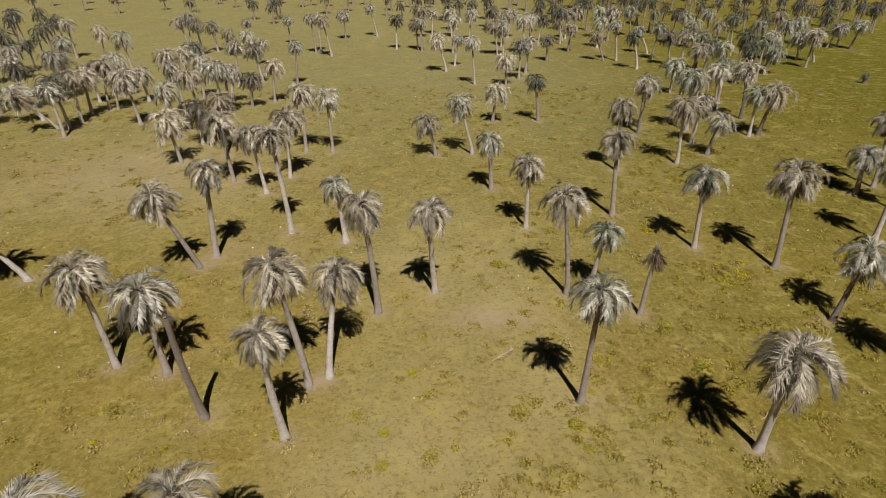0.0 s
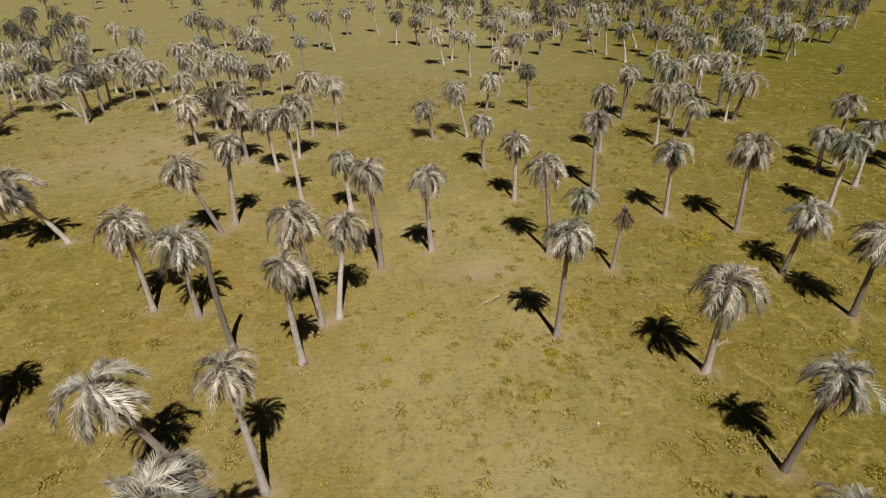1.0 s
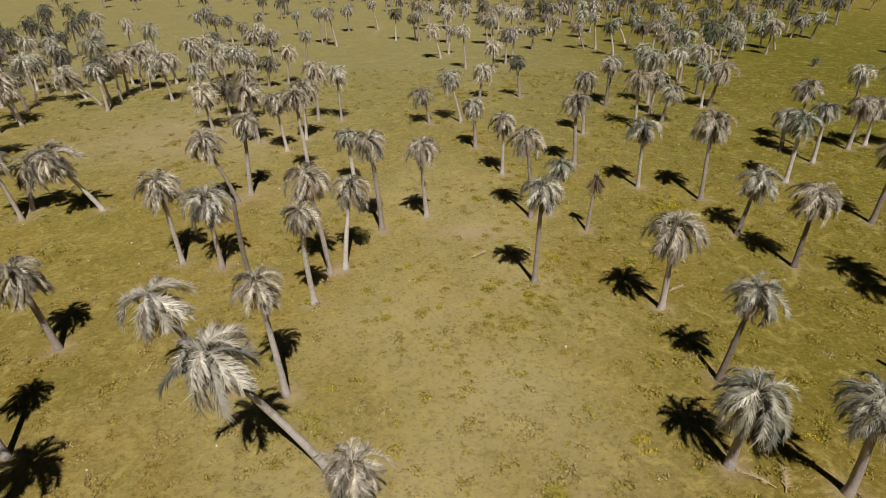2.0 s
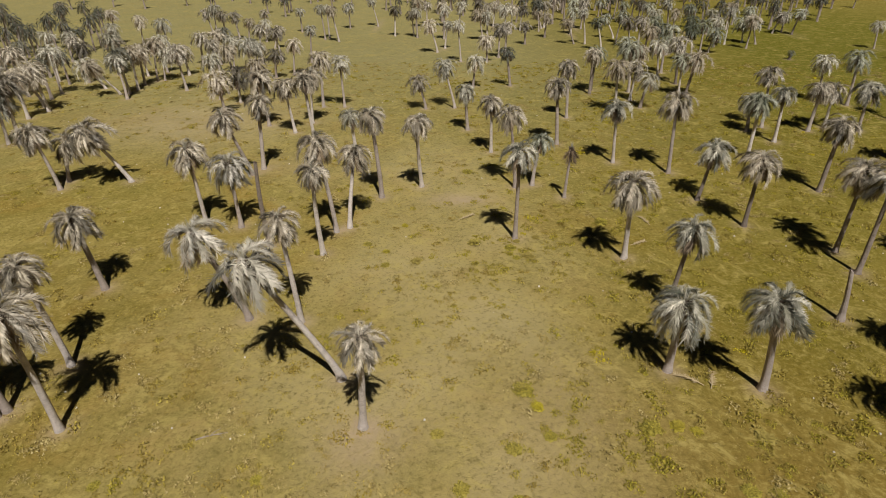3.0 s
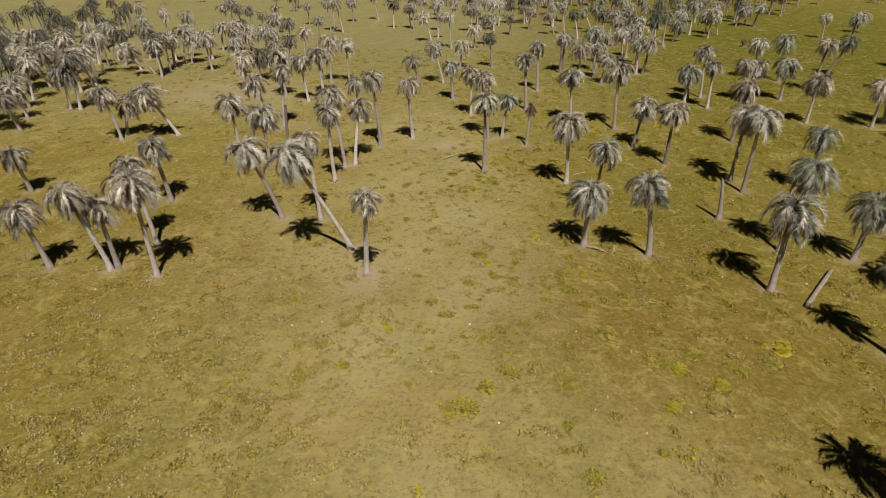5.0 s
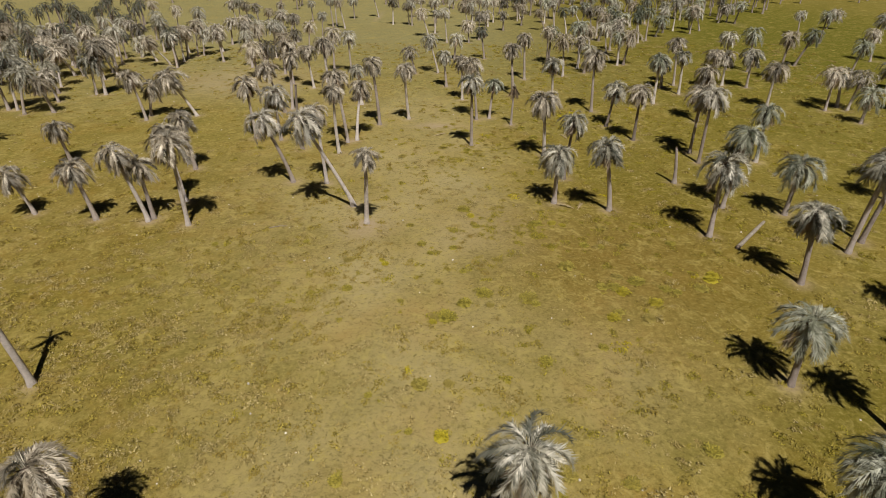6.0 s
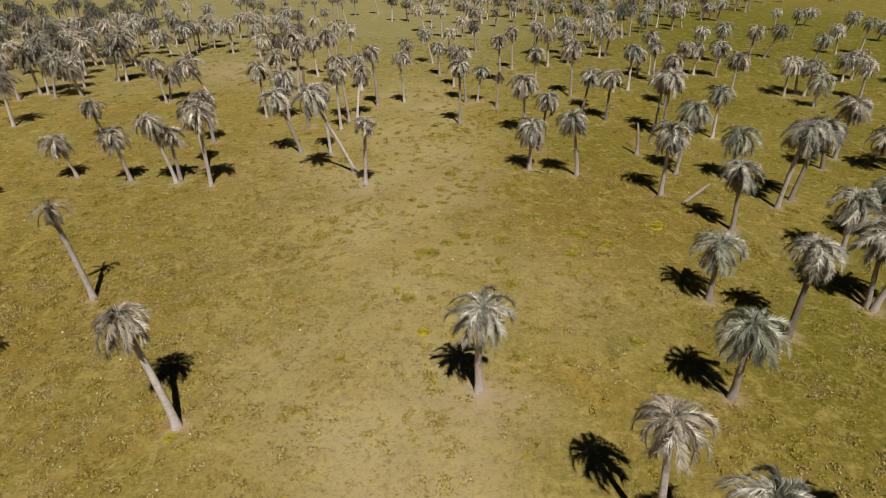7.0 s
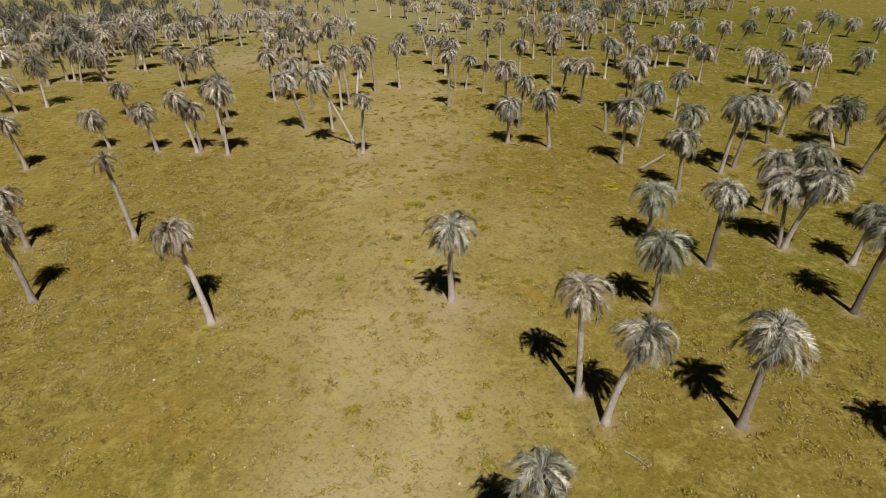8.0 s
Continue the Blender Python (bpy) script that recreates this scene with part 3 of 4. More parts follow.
palm(42.8, 117.7, 5.72, -0.71, 0.83, 3.62)
palm(61.7, 118.0, 5.99, -0.75, -0.76, 3.38)
palm(20.1, 121.9, 4.45, -0.26, 0.04, 3.10)
palm(65.7, 121.9, 7.35, 0.09, 0.37, 3.64)
palm(73.0, 122.2, 5.15, -1.49, 0.89, 3.86)
palm(31.4, 122.2, 5.02, -2.02, 0.49, 3.09)
palm(33.9, 122.2, 7.15, -1.02, 0.28, 2.60)
palm(-68.3, 122.9, 5.92, 0.50, -0.32, 3.51)
palm(-74.1, 123.0, 7.08, 0.00, -0.30, 3.18)
palm(41.3, 123.6, 6.56, 0.65, -0.11, 3.36)
palm(71.1, 125.0, 4.81, -0.70, 0.40, 3.94)
palm(-40.3, 125.5, 4.53, 0.20, 0.07, 3.19)
palm(-23.2, 125.5, 7.41, -1.28, -0.26, 2.90)
palm(-44.4, 125.5, 4.90, 0.59, 0.21, 2.84)
palm(-50.1, 126.7, 6.51, 0.01, -0.81, 3.20)
palm(109.9, 127.0, 4.53, 1.11, -0.60, 4.12)
palm(10.7, 127.5, 6.37, -1.22, 0.09, 3.65)
palm(11.9, 127.5, 5.95, -0.55, 0.05, 3.65)
palm(-27.0, 128.4, 7.43, -0.55, -0.13, 2.74)
palm(-52.9, 128.6, 7.35, 0.09, 0.37, 3.64)
palm(1.5, 128.9, 7.08, 0.00, -0.30, 3.18)
palm(16.4, 129.1, 7.28, -0.79, 0.14, 3.77)
palm(-48.0, 129.9, 5.67, -0.70, 0.13, 3.46)
palm(42.4, 130.2, 4.92, -2.41, 0.75, 3.05)
palm(-26.3, 130.3, 7.17, -0.08, -0.02, 2.60)
palm(-5.0, 130.8, 6.42, -0.25, -0.01, 2.92)
palm(56.7, 131.2, 6.12, 0.03, -0.01, 3.41)
palm(26.0, 131.6, 5.23, 0.24, -0.05, 3.30)
palm(-10.6, 133.2, 6.62, 0.13, 0.01, 3.09)
palm(-6.0, 133.3, 5.51, -0.49, -0.03, 2.98)
palm(-55.8, 133.8, 5.99, -0.75, -0.76, 3.38)
palm(62.3, 135.9, 6.63, -0.80, -0.13, 3.23)
palm(88.3, 135.9, 5.66, 0.73, -0.49, 3.37)
palm(33.2, 136.2, 5.79, 0.05, 0.61, 3.48)
palm(54.3, 136.6, 5.40, -0.76, -0.38, 3.70)
palm(67.3, 136.7, 5.47, 0.07, -0.59, 3.56)
palm(-93.6, 136.9, 7.03, 0.11, -0.71, 3.72)
palm(12.3, 137.0, 6.76, 0.01, 0.37, 3.25)
palm(18.4, 137.6, 6.44, 0.02, -0.12, 3.33)
palm(84.3, 137.7, 4.64, 1.05, -0.67, 3.43)
palm(-43.8, 139.0, 5.13, -0.27, -0.09, 2.60)
palm(87.3, 139.1, 4.51, -0.02, 0.01, 3.48)
palm(-34.9, 139.2, 5.48, -0.16, -0.04, 2.60)
palm(25.8, 140.5, 6.96, -0.81, 0.15, 3.15)
palm(51.0, 140.9, 7.08, 0.00, -0.30, 3.18)
palm(59.1, 141.6, 6.96, -0.81, 0.15, 3.15)
palm(79.8, 141.8, 5.35, -0.64, -0.49, 3.53)
palm(21.1, 141.9, 5.60, 0.41, -0.00, 3.59)
palm(53.2, 141.9, 6.24, 0.58, 0.63, 3.44)
palm(75.0, 143.5, 6.19, 0.09, 0.05, 3.27)
palm(37.4, 144.4, 7.15, 0.21, -0.35, 3.74)
palm(5.3, 144.6, 6.24, 0.58, 0.63, 3.44)
palm(27.1, 144.8, 4.40, -1.53, 0.27, 3.13)
palm(-23.4, 144.9, 5.89, -0.17, -0.03, 3.36)
palm(28.0, 146.8, 6.12, 0.03, -0.01, 3.41)
palm(-6.1, 147.1, 6.56, 0.65, -0.11, 3.36)
palm(36.1, 147.8, 6.63, -0.80, -0.13, 3.23)
palm(1.4, 147.9, 5.72, -0.71, 0.83, 3.62)
palm(14.6, 148.1, 5.92, 0.50, -0.32, 3.51)
palm(-16.4, 148.5, 6.64, -1.60, -0.21, 2.60)
palm(44.0, 149.5, 6.31, -0.79, 0.66, 3.30)
palm(-3.4, 151.2, 5.20, 0.00, 0.90, 3.10)
palm(50.4, 152.7, 5.20, 0.00, 0.90, 3.10)
palm(11.8, 155.8, 5.40, -0.76, -0.38, 3.70)
palm(31.7, 156.5, 5.27, 0.31, 0.42, 3.67)
stump(-13.1, 27.3, 8.60, 0.60, -1.80, "tall leaning grey palm trunk without a crown")
stump(30.8, 17.1, 4.02, -0.45, 0.26, "short upright grey palm trunk without a crown")
palm(36.4, -41.4, 7.40, 0.20, 0.00, 3.80)
palm(71.0, 103.5, 1.50, 0.10, 0.00, 1.40)


# ---- far palms, seen as a wood ----
def palm_wood():
    """Palms too far off to tell apart: one joined mesh in a few loose stands."""
    rnd = random.Random(77)
    stands = ((-84, 74, 24, 24, 34), (80, 165, 34, 22, 40), (25, 168, 40, 16, 36), (-95, 118, 26, 20, 34), (-118, 92, 24, 30, 40),
              (10, 200, 90, 16, 50), (-60, 185, 70, 22, 24), (110, 195, 60, 20, 30))
    verts, faces, kinds = [], [], []
    feet = list(FEET)
    for cx, cy, rx, ry, count in stands:
        made = tries = 0
        while made < count and tries < 4000:
            tries += 1
            a, r = rnd.uniform(0, 6.2832), math.sqrt(rnd.random())
            x, y = cx + rx * r * math.cos(a), cy + ry * r * math.sin(a)
            if any((x - u) ** 2 + (y - v) ** 2 < 9 for u, v in feet):
                continue
            made += 1
            feet.append((x, y))
            h, lean, way = rnd.uniform(4.6, 7.6), abs(rnd.gauss(0, 0.6)), rnd.uniform(0, 6.2832)
            lx, ly = lean * math.cos(way), lean * math.sin(way)
            foot = Vector((x, y, height(x, y)))
            vs, fs = stem(h, lx, ly, rnd.uniform(0.19, 0.25), rnd, 5, 6)
            k = len(verts)
            verts += [foot + v for v in vs]
            faces += [tuple(k + i for i in f) for f in fs]
            kinds += [0] * len(fs)
            me = WOOD_CROWNS[rnd.randrange(5)]
            m = Matrix.Translation(foot + Vector((lx, ly, h))) @ pose(0, 0, 0, 0, 0, rnd.uniform(0, 360)) @ Matrix.Scale(rnd.uniform(0.9, 1.15), 4)
            k = len(verts)
            verts += [m @ v.co for v in me.vertices]
            faces += [tuple(k + i for i in f.vertices) for f in me.polygons]
            kinds += [1 + f.material_index for f in me.polygons]
    me = mesh_of("far_palms", verts, faces, BARK)
    me.materials.append(LEAF)
    me.materials.append(DRY_LEAF)
    me.polygons.foreach_set("material_index", kinds)
    tagged(new("far_palms", me), "distant wood of grey-green feather palms on pasture", "palm wood", kind="stuff")


palm_wood()


# ---- ground: one sheet out to the horizon ----
def spread(lo, hi, step, far):
    """Even steps from lo to hi, then growing ones out to far on both sides."""
    mid = list(np.arange(lo, hi + step / 2, step))
    out, d = [], step
    while not out or out[-1] < far:
        d *= 1.35
        out.append((out[-1] if out else 0) + d)
    return [mid[0] - v for v in reversed(out)] + mid + [mid[-1] + v for v in out]


def bump_sum(x, y, spots):
    return sum(s * math.exp(-((x - a) / w) ** 2 - ((y - b) / v) ** 2) for a, b, w, v, s in spots)


# greener grass; the spot at 21, 23 paints in lens vignetting
GREEN_AND_VIGNETTE = ((38, -20, 12, 14, 0.6), (21, 23, 11, 10, 0.3), (-26, 22, 8, 9, 0.2), (-30, -30, 14, 16, 0.25), (80, 110, 55, 45, 1.0), (20, 85, 40, 30, 0.25), (-2, 14, 14, 14, 0.15), (-60, 20, 20, 24, 0.3), (-24, 6, 12, 16, 0.25))
BROWN = ((21, 1, 12, 12, 0.8), (-24, -26, 15, 15, 0.15), (-28, 12, 14, 14, 0.3), (28, -38, 12, 8, 0.35))
LUSH = ((98, 78, 32, 36, 0.5), (42, -18, 12, 14, 0.3), (120, 105, 32, 28, 0.7), (98, 158, 45, 40, 0.6), (92, 110, 36, 48, 0.9), (60, 70, 14, 18, 0.35), (60, 30, 16, 18, 0.25))
BARE = ((9, 8, 5, 6, 0.25), (3.8, 36.8, 3.2, 1.4, 1.0), (-2.3, 5.4, 2.4, 2.2, 0.75), (9, -25.5, 1.8, 1.6, 0.5), (-16, 46, 5, 4, 0.3), (-34, 62, 14, 9, 0.45), (10, -27, 4, 2.5, 0.35))
# straw patches; the central ones also paint in a lens hot spot
STRAW_AND_HOT_SPOT = ((0, -26, 10, 9, 0.45), (-10, 12, 10, 16, 0.3), (4, 22, 10, 14, 0.55), (3, -2, 10, 14, 0.50), (5, -40, 6, 12, 0.95), (20, -14, 10, 6, 0.3), (-30, 62, 14, 10, 0.5), (0, 45, 10, 10, 0.4))


def ground():
    xs, ys = spread(-72, 84, 0.6, 3500), spread(-60, 104, 0.6, 3500)
    nx, ny = len(xs), len(ys)
    rnd = np.random.default_rng(5)
    verts, green, bare, straw, pale, lush, brown = [], [], [], [], [], [], []
    cells = {}
    for u, v in FEET:
        cells.setdefault((int(u // 4), int(v // 4)), []).append((u, v))
    for y in ys:
        for x in xs:
            z = height(x, y)
            g = b = w = 0.0
            if abs(x) < 250 and abs(y) < 300:
                z += 0.05 * noise.noise((x * 0.5, y * 0.5, 0)) + 0.10 * noise.noise((x * 0.11, y * 0.11, 4))
                edge = 7 + 8 * min(max((12 - y) / 14, 0.0), 1.0) + 7 * math.exp(-((y + 1) / 9) ** 2)
                # grass greener to the right, its colour also darkened as lens vignetting
                side = min(max((x - edge) / 22, 0.0), 1.0)
                g = (bump_sum(x, y, GREEN_AND_VIGNETTE) + 0.95 * side) * (0.75 + 0.6 * noise.noise((x * 0.06, y * 0.06, 9)))
                # real straw and the painted bright centre share this weight
                w = bump_sum(x, y, STRAW_AND_HOT_SPOT) * (0.8 + 0.7 * noise.noise((x * 0.15, y * 0.15, 2)))
                b = bump_sum(x, y, BARE)
                i, j = int(x // 4), int(y // 4)
                for di in (-1, 0, 1):
                    for dj in (-1, 0, 1):
                        for u, v in cells.get((i + di, j + dj), ()):
                            b += 0.95 * math.exp(-((x - u) ** 2 + (y - v) ** 2) / 0.7)
            verts.append((x, y, z))
            green.append(min(1.0, max(0.0, g)))
            bare.append(min(1.0, b))
            # share of the painted haze colour, growing with distance, less to the right
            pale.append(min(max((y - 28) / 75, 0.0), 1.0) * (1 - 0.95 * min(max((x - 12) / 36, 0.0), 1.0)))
            lush.append(min(0.85, bump_sum(x, y, LUSH)) if abs(x) < 250 and abs(y) < 300 else 0.0)
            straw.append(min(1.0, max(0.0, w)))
            brown.append(min(0.8, bump_sum(x, y, BROWN)) if abs(x) < 250 and abs(y) < 300 else 0.0)
    faces = [(j * nx + i, j * nx + i + 1, (j + 1) * nx + i + 1, (j + 1) * nx + i) for j in range(ny - 1) for i in range(nx - 1)]
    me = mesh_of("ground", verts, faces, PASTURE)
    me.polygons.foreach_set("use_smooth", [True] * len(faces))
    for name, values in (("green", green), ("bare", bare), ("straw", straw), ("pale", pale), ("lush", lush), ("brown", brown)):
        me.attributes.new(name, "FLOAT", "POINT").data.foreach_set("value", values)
    tagged(new("ground", me), "dry olive-brown grazed pasture with bare sandy spots", "ground", kind="structure")


ground()


# ---- herbs, tufts and stones of the pasture ----
def tufts(name, label, spots, blades, tall, wide, thin, material, seed, start=0.3, flat=0.5, lumps=5):
    """Many small plants in one mesh: each a clump of pointed leaves round a foot, with a tint of its own."""
    rnd = np.random.default_rng(seed)
    spots = np.asarray(spots)
    count = len(spots)
    size = 0.5 + 1.1 * rnd.random((count, 1)) ** 1.6
    a = rnd.uniform(0, 2 * np.pi, (count, blades))
    r = np.sqrt(rnd.uniform(0, 1, (count, blades))) * wide * size
    z = spots[:, 2:3]
    tip_x, tip_y = spots[:, :1] + r * np.cos(a), spots[:, 1:2] + r * np.sin(a)
    tip_z = z + tall * size * (1 - flat * (r / (wide * size)) ** 2) * rnd.uniform(0.5, 1.1, (count, blades))
    if start > 0.5:  # leafy: short leaves at any slant, in a few lumps
        lump = rnd.integers(0, lumps, (count, blades))
        off = rnd.normal(0, 0.40 * wide, (count, lumps, 2)) * size[:, :, None]
        tip_x = spots[:, :1] + 0.48 * r * np.cos(a) + np.take_along_axis(off[:, :, 0], lump, 1)
        tip_y = spots[:, 1:2] + 0.48 * r * np.sin(a) + np.take_along_axis(off[:, :, 1], lump, 1)
        way, far = rnd.uniform(0, 2 * np.pi, (count, blades)), (1 - start) * wide * rnd.uniform(0.5, 1.3, (count, blades))
        foot_x, foot_y = tip_x + far * np.cos(way), tip_y + far * np.sin(way)
        foot_z = np.maximum(z - 0.02, tip_z - 0.08 - 0.06 * rnd.random((count, blades)))
    else:
        foot_x, foot_y = spots[:, :1] + start * r * np.cos(a), spots[:, 1:2] + start * r * np.sin(a)
        foot_z = z + 0 * r - 0.03
    b = rnd.uniform(0, 2 * np.pi, (count, blades))
    dx, dy = thin * size * np.cos(b), thin * size * np.sin(b)
    co = np.empty((count, blades, 3, 3))
    co[:, :, 0] = np.stack([foot_x - dx, foot_y - dy, foot_z], -1)
    co[:, :, 1] = np.stack([foot_x + dx, foot_y + dy, foot_z], -1)
    co[:, :, 2] = np.stack([tip_x, tip_y, tip_z], -1)
    n = count * blades
    me = bpy.data.meshes.new(name)
    me.vertices.add(3 * n)
    me.loops.add(3 * n)
    me.polygons.add(n)
    me.vertices.foreach_set("co", co.ravel())
    me.loops.foreach_set("vertex_index", np.arange(3 * n))
    me.polygons.foreach_set("loop_start", np.arange(0, 3 * n, 3))
    me.polygons.foreach_set("loop_total", np.full(n, 3))
    me.attributes.new("own", "FLOAT", "POINT").data.foreach_set("value", np.repeat(rnd.random(count), 3 * blades))
    me.materials.append(material)
    me.update()
    tagged(new(name, me), label, "plants", kind="stuff")


def land(x, y):
    return height(x, y) + 0.05 * noise.noise((x * 0.5, y * 0.5, 0)) + 0.10 * noise.noise((x * 0.11, y * 0.11, 4))


def scatter(count, seed, box, scale, bias, power):
    """Spots in a box (x0, x1, y0, y1), in drifts of that scale."""
    rnd, spots = random.Random(seed), []
    while len(spots) < count:
        x, y = rnd.uniform(box[0], box[1]), rnd.uniform(box[2], box[3])
        f = 0.5 + 0.5 * noise.noise((x * scale, y * scale, seed)) + bias(x, y)
        if rnd.random() < max(0.0, f) ** power:
            spots.append((x, y, land(x, y)))
    return spots


AREA = (-72, 84, -56, 100)
left_rough = lambda x, y: 0.25 * math.exp(-((x + 22) / 20) ** 2 - ((y + 25) / 26) ** 2)
right_weedy = lambda x, y: (-0.22 if x < 2 else 0.0) + 0.22 * math.exp(-((x - 22) / 24) ** 2 - ((y - 15) / 45) ** 2) + 0.15 * math.exp(-((x - 36) / 16) ** 2 - ((y - 52) / 22) ** 2)
tufts("olive_herbs", "low olive-brown herbs scattered over grazed pasture", scatter(9000, 1, AREA, 0.12, left_rough, 2), 21, 0.07, 0.36, 0.045, HERB, 11, 0.72)
tufts("yellow_weeds", "yellow-green leafy weeds in low clumps on pasture", scatter(3000, 2, AREA, 0.09, right_weedy, 3), 80, 0.17, 0.46, 0.046, WEED, 12, 0.80, 0.4, 5)
tufts("yellow_blooms", "small bright yellow flowering weeds on pasture", scatter(25, 3, AREA, 0.07, right_weedy, 4), 110, 0.24, 0.50, 0.040, BLOOM, 13, 0.8)
tufts("bleached_tufts", "bleached straw-coloured grass tufts on pasture", scatter(5000, 4, AREA, 0.10, left_rough, 2), 12, 0.10, 0.36, 0.034, HAY, 14, 0.6)
rough = lambda x, y: -0.30 + 0.75 * math.exp(-((x + 20) / 20) ** 2 - ((y + 18) / 28) ** 2) + 0.35 * math.exp(-((x - 34) / 14) ** 2 - ((y + 30) / 16) ** 2)
tufts("grass_tussocks", "rough straw and olive grass tussocks on pasture", scatter(3800, 7, AREA, 0.2, rough, 2), 50, 0.18, 0.48, 0.045, HAY, 15, 0.72, 0.4)
tufts("olive_tussocks", "rough olive grass tussocks on pasture", scatter(4200, 9, AREA, 0.2, rough, 2), 50, 0.19, 0.48, 0.045, HERB, 16, 0.72, 0.4)


# ---- weeds that stand out in the pasture, one by one ----
def weed_mesh(name, seed, material, leaves=170):
    """A low spreading clump about 1 m in radius: short broad leaves in a few loose lumps."""
    rnd = random.Random(seed)
    lumps = [(rnd.gauss(0, 0.14), rnd.gauss(0, 0.18), rnd.uniform(0.36, 0.52)) for i in range(rnd.randint(6, 9))]
    verts, faces = [], []

    def top(x, y):
        return max(0.36 * r * (1 - ((x - cx) ** 2 + (y - cy) ** 2) / (r * r)) for cx, cy, r in lumps)

    for i in range(5):  # the matted mound that the leaves stand on
        for j in range(14):
            a, far = j * 0.4488, 0.16 * i * (1 + 0.15 * math.sin(3 * j + seed))
            x, y = far * math.cos(a), far * math.sin(a)
            verts.append(Vector((x, y, max(-0.03, top(x, y)))))
            if i:
                k = (i - 1) * 14
                faces.append((k + j, k + 14 + j, k + 14 + (j + 1) % 14, k + (j + 1) % 14))
    for i in range(leaves):
        cx, cy, r = lumps[i % len(lumps)]
        a, far = rnd.uniform(0, 6.2832), r * math.sqrt(rnd.random())
        x, y = cx + far * math.cos(a), cy + far * math.sin(a)
        z = max(0.0, top(x, y)) + rnd.uniform(-0.01, 0.03)
        way, long, broad = a + rnd.uniform(-0.9, 0.9), rnd.uniform(0.12, 0.22), rnd.uniform(0.035, 0.06)
        foot = Vector((x, y, z))
        tip = foot + Vector((math.cos(way), math.sin(way), rnd.uniform(-0.2, 0.7))) * long
        side = Vector((-math.sin(way), math.cos(way), rnd.uniform(-0.3, 0.3))) * broad
        mid = (foot + tip) / 2 + Vector((0, 0, 0.02))
        k = len(verts)
        verts += [foot, mid + side, tip, mid - side]
        faces.append((k, k + 1, k + 2, k + 3))
    return mesh_of(name, verts, faces, material)


def single_weed_material(name, dark, light, other):
    n = Nodes(name, 0.7, 0.25)
    c = n.mix(n.add("ShaderNodeNewGeometry").outputs["Random Per Island"], dark, light)
    return n.colour(n.mix(n.ramp(n.add("ShaderNodeObjectInfo").outputs["Random"], 0.3, 1.0, 0.0, 0.8), c, other))


WEED_LEAF = single_weed_material("weed_leaf", (0.145, 0.122, 0.018), (0.400, 0.328, 0.050), (0.290, 0.222, 0.062))
BLOOM_LEAF = single_weed_material("bloom_leaf", (0.200, 0.168, 0.016), (0.500, 0.405, 0.022), (0.310, 0.250, 0.034))
WEEDS = [weed_mesh("weed", 400 + i, WEED_LEAF) for i in range(6)]
BLOOMS = [weed_mesh("flowering_weed", 420 + i, BLOOM_LEAF, 190) for i in range(3)]


def weed(x, y, r, meshes=WEEDS, name="weed", label="low yellow-green leafy weed clump in dry pasture"):
    rnd = random.Random(round(x * 53 + y * 29))
    ob = new(name, meshes[rnd.randrange(len(meshes))])
    ob.matrix_basis = pose(x, y, land(x, y), 0, 0, rnd.uniform(0, 360)) @ Matrix.Scale(r, 4)
    tagged(ob, label, "weed", name + "s of the pasture")


def bloom(x, y, r):
    weed(x, y, r, BLOOMS, "flowering_weed", "bright yellow flowering weed clump in dry pasture")


weed(6.9, 9.5, 0.9)
weed(20.2, 6.1, 0.9)
weed(6.1, 5.0, 0.7)
weed(8.2, 5.9, 0.6)
weed(17.8, 2.5, 0.7)
weed(19.2, 2.4, 0.6)
weed(21.6, 2.8, 0.6)
weed(25.8, 3.2, 0.7)
weed(29.6, 2.0, 0.6)
weed(6.0, 1.8, 0.6)
weed(6.8, -2.1, 0.5)
weed(15.5, -1.2, 1.1)
weed(19.5, -2.5, 0.8)
weed(20.8, -3.2, 1.0)
weed(26.0, -4.0, 0.9)
weed(18.0, -4.1, 0.8)
weed(23.0, -4.2, 0.8)
weed(8.4, -5.3, 1.0)
weed(4.8, -3.7, 0.6)
weed(6.8, -6.6, 0.9)
weed(11.8, -5.8, 1.0)
weed(12.3, -6.6, 0.6)
weed(5.5, -8.3, 1.1)
weed(20.5, -8.2, 0.9)
weed(23.8, -4.6, 0.6)
weed(8.8, -6.8, 0.5)
weed(0.7, -0.0, 0.3)
weed(-7.4, 3.1, 0.5)
weed(-4.3, -2.5, 0.5)
weed(-2.5, -4.6, 0.7)
weed(-8.3, -3.8, 0.5)
weed(-12.6, -3.8, 0.8)
weed(1.9, 6.0, 0.6)
weed(4.0, 0.9, 0.5)
weed(3.2, 2.5, 0.7)
weed(-7.5, -6.9, 0.4)
weed(-15.7, 2.8, 0.5)
weed(1.9, -6.3, 0.4)
weed(4.7, 43.8, 0.9)
weed(9.8, 44.6, 0.5)
weed(7.6, 41.9, 0.5)
weed(4.8, 28.0, 1.0)
weed(7.9, 26.9, 0.8)
weed(10.4, 28.9, 0.6)
weed(13.3, 35.3, 0.7)
weed(15.7, 36.0, 0.9)
weed(15.8, 37.7, 0.6)
weed(18.4, 41.2, 0.5)
weed(22.6, 42.4, 0.9)
weed(16.9, 31.9, 1.0)
weed(19.2, 33.6, 0.7)
weed(13.1, 31.9, 0.6)
weed(14.6, 28.5, 0.7)
weed(10.4, 32.4, 0.6)
weed(9.3, 25.5, 0.9)
weed(8.3, 25.3, 0.5)
weed(8.6, 28.2, 0.5)
weed(-4.6, 27.6, 0.6)
weed(-2.7, 24.1, 0.6)
weed(-0.1, 24.7, 0.8)
weed(-19.0, 27.9, 0.8)
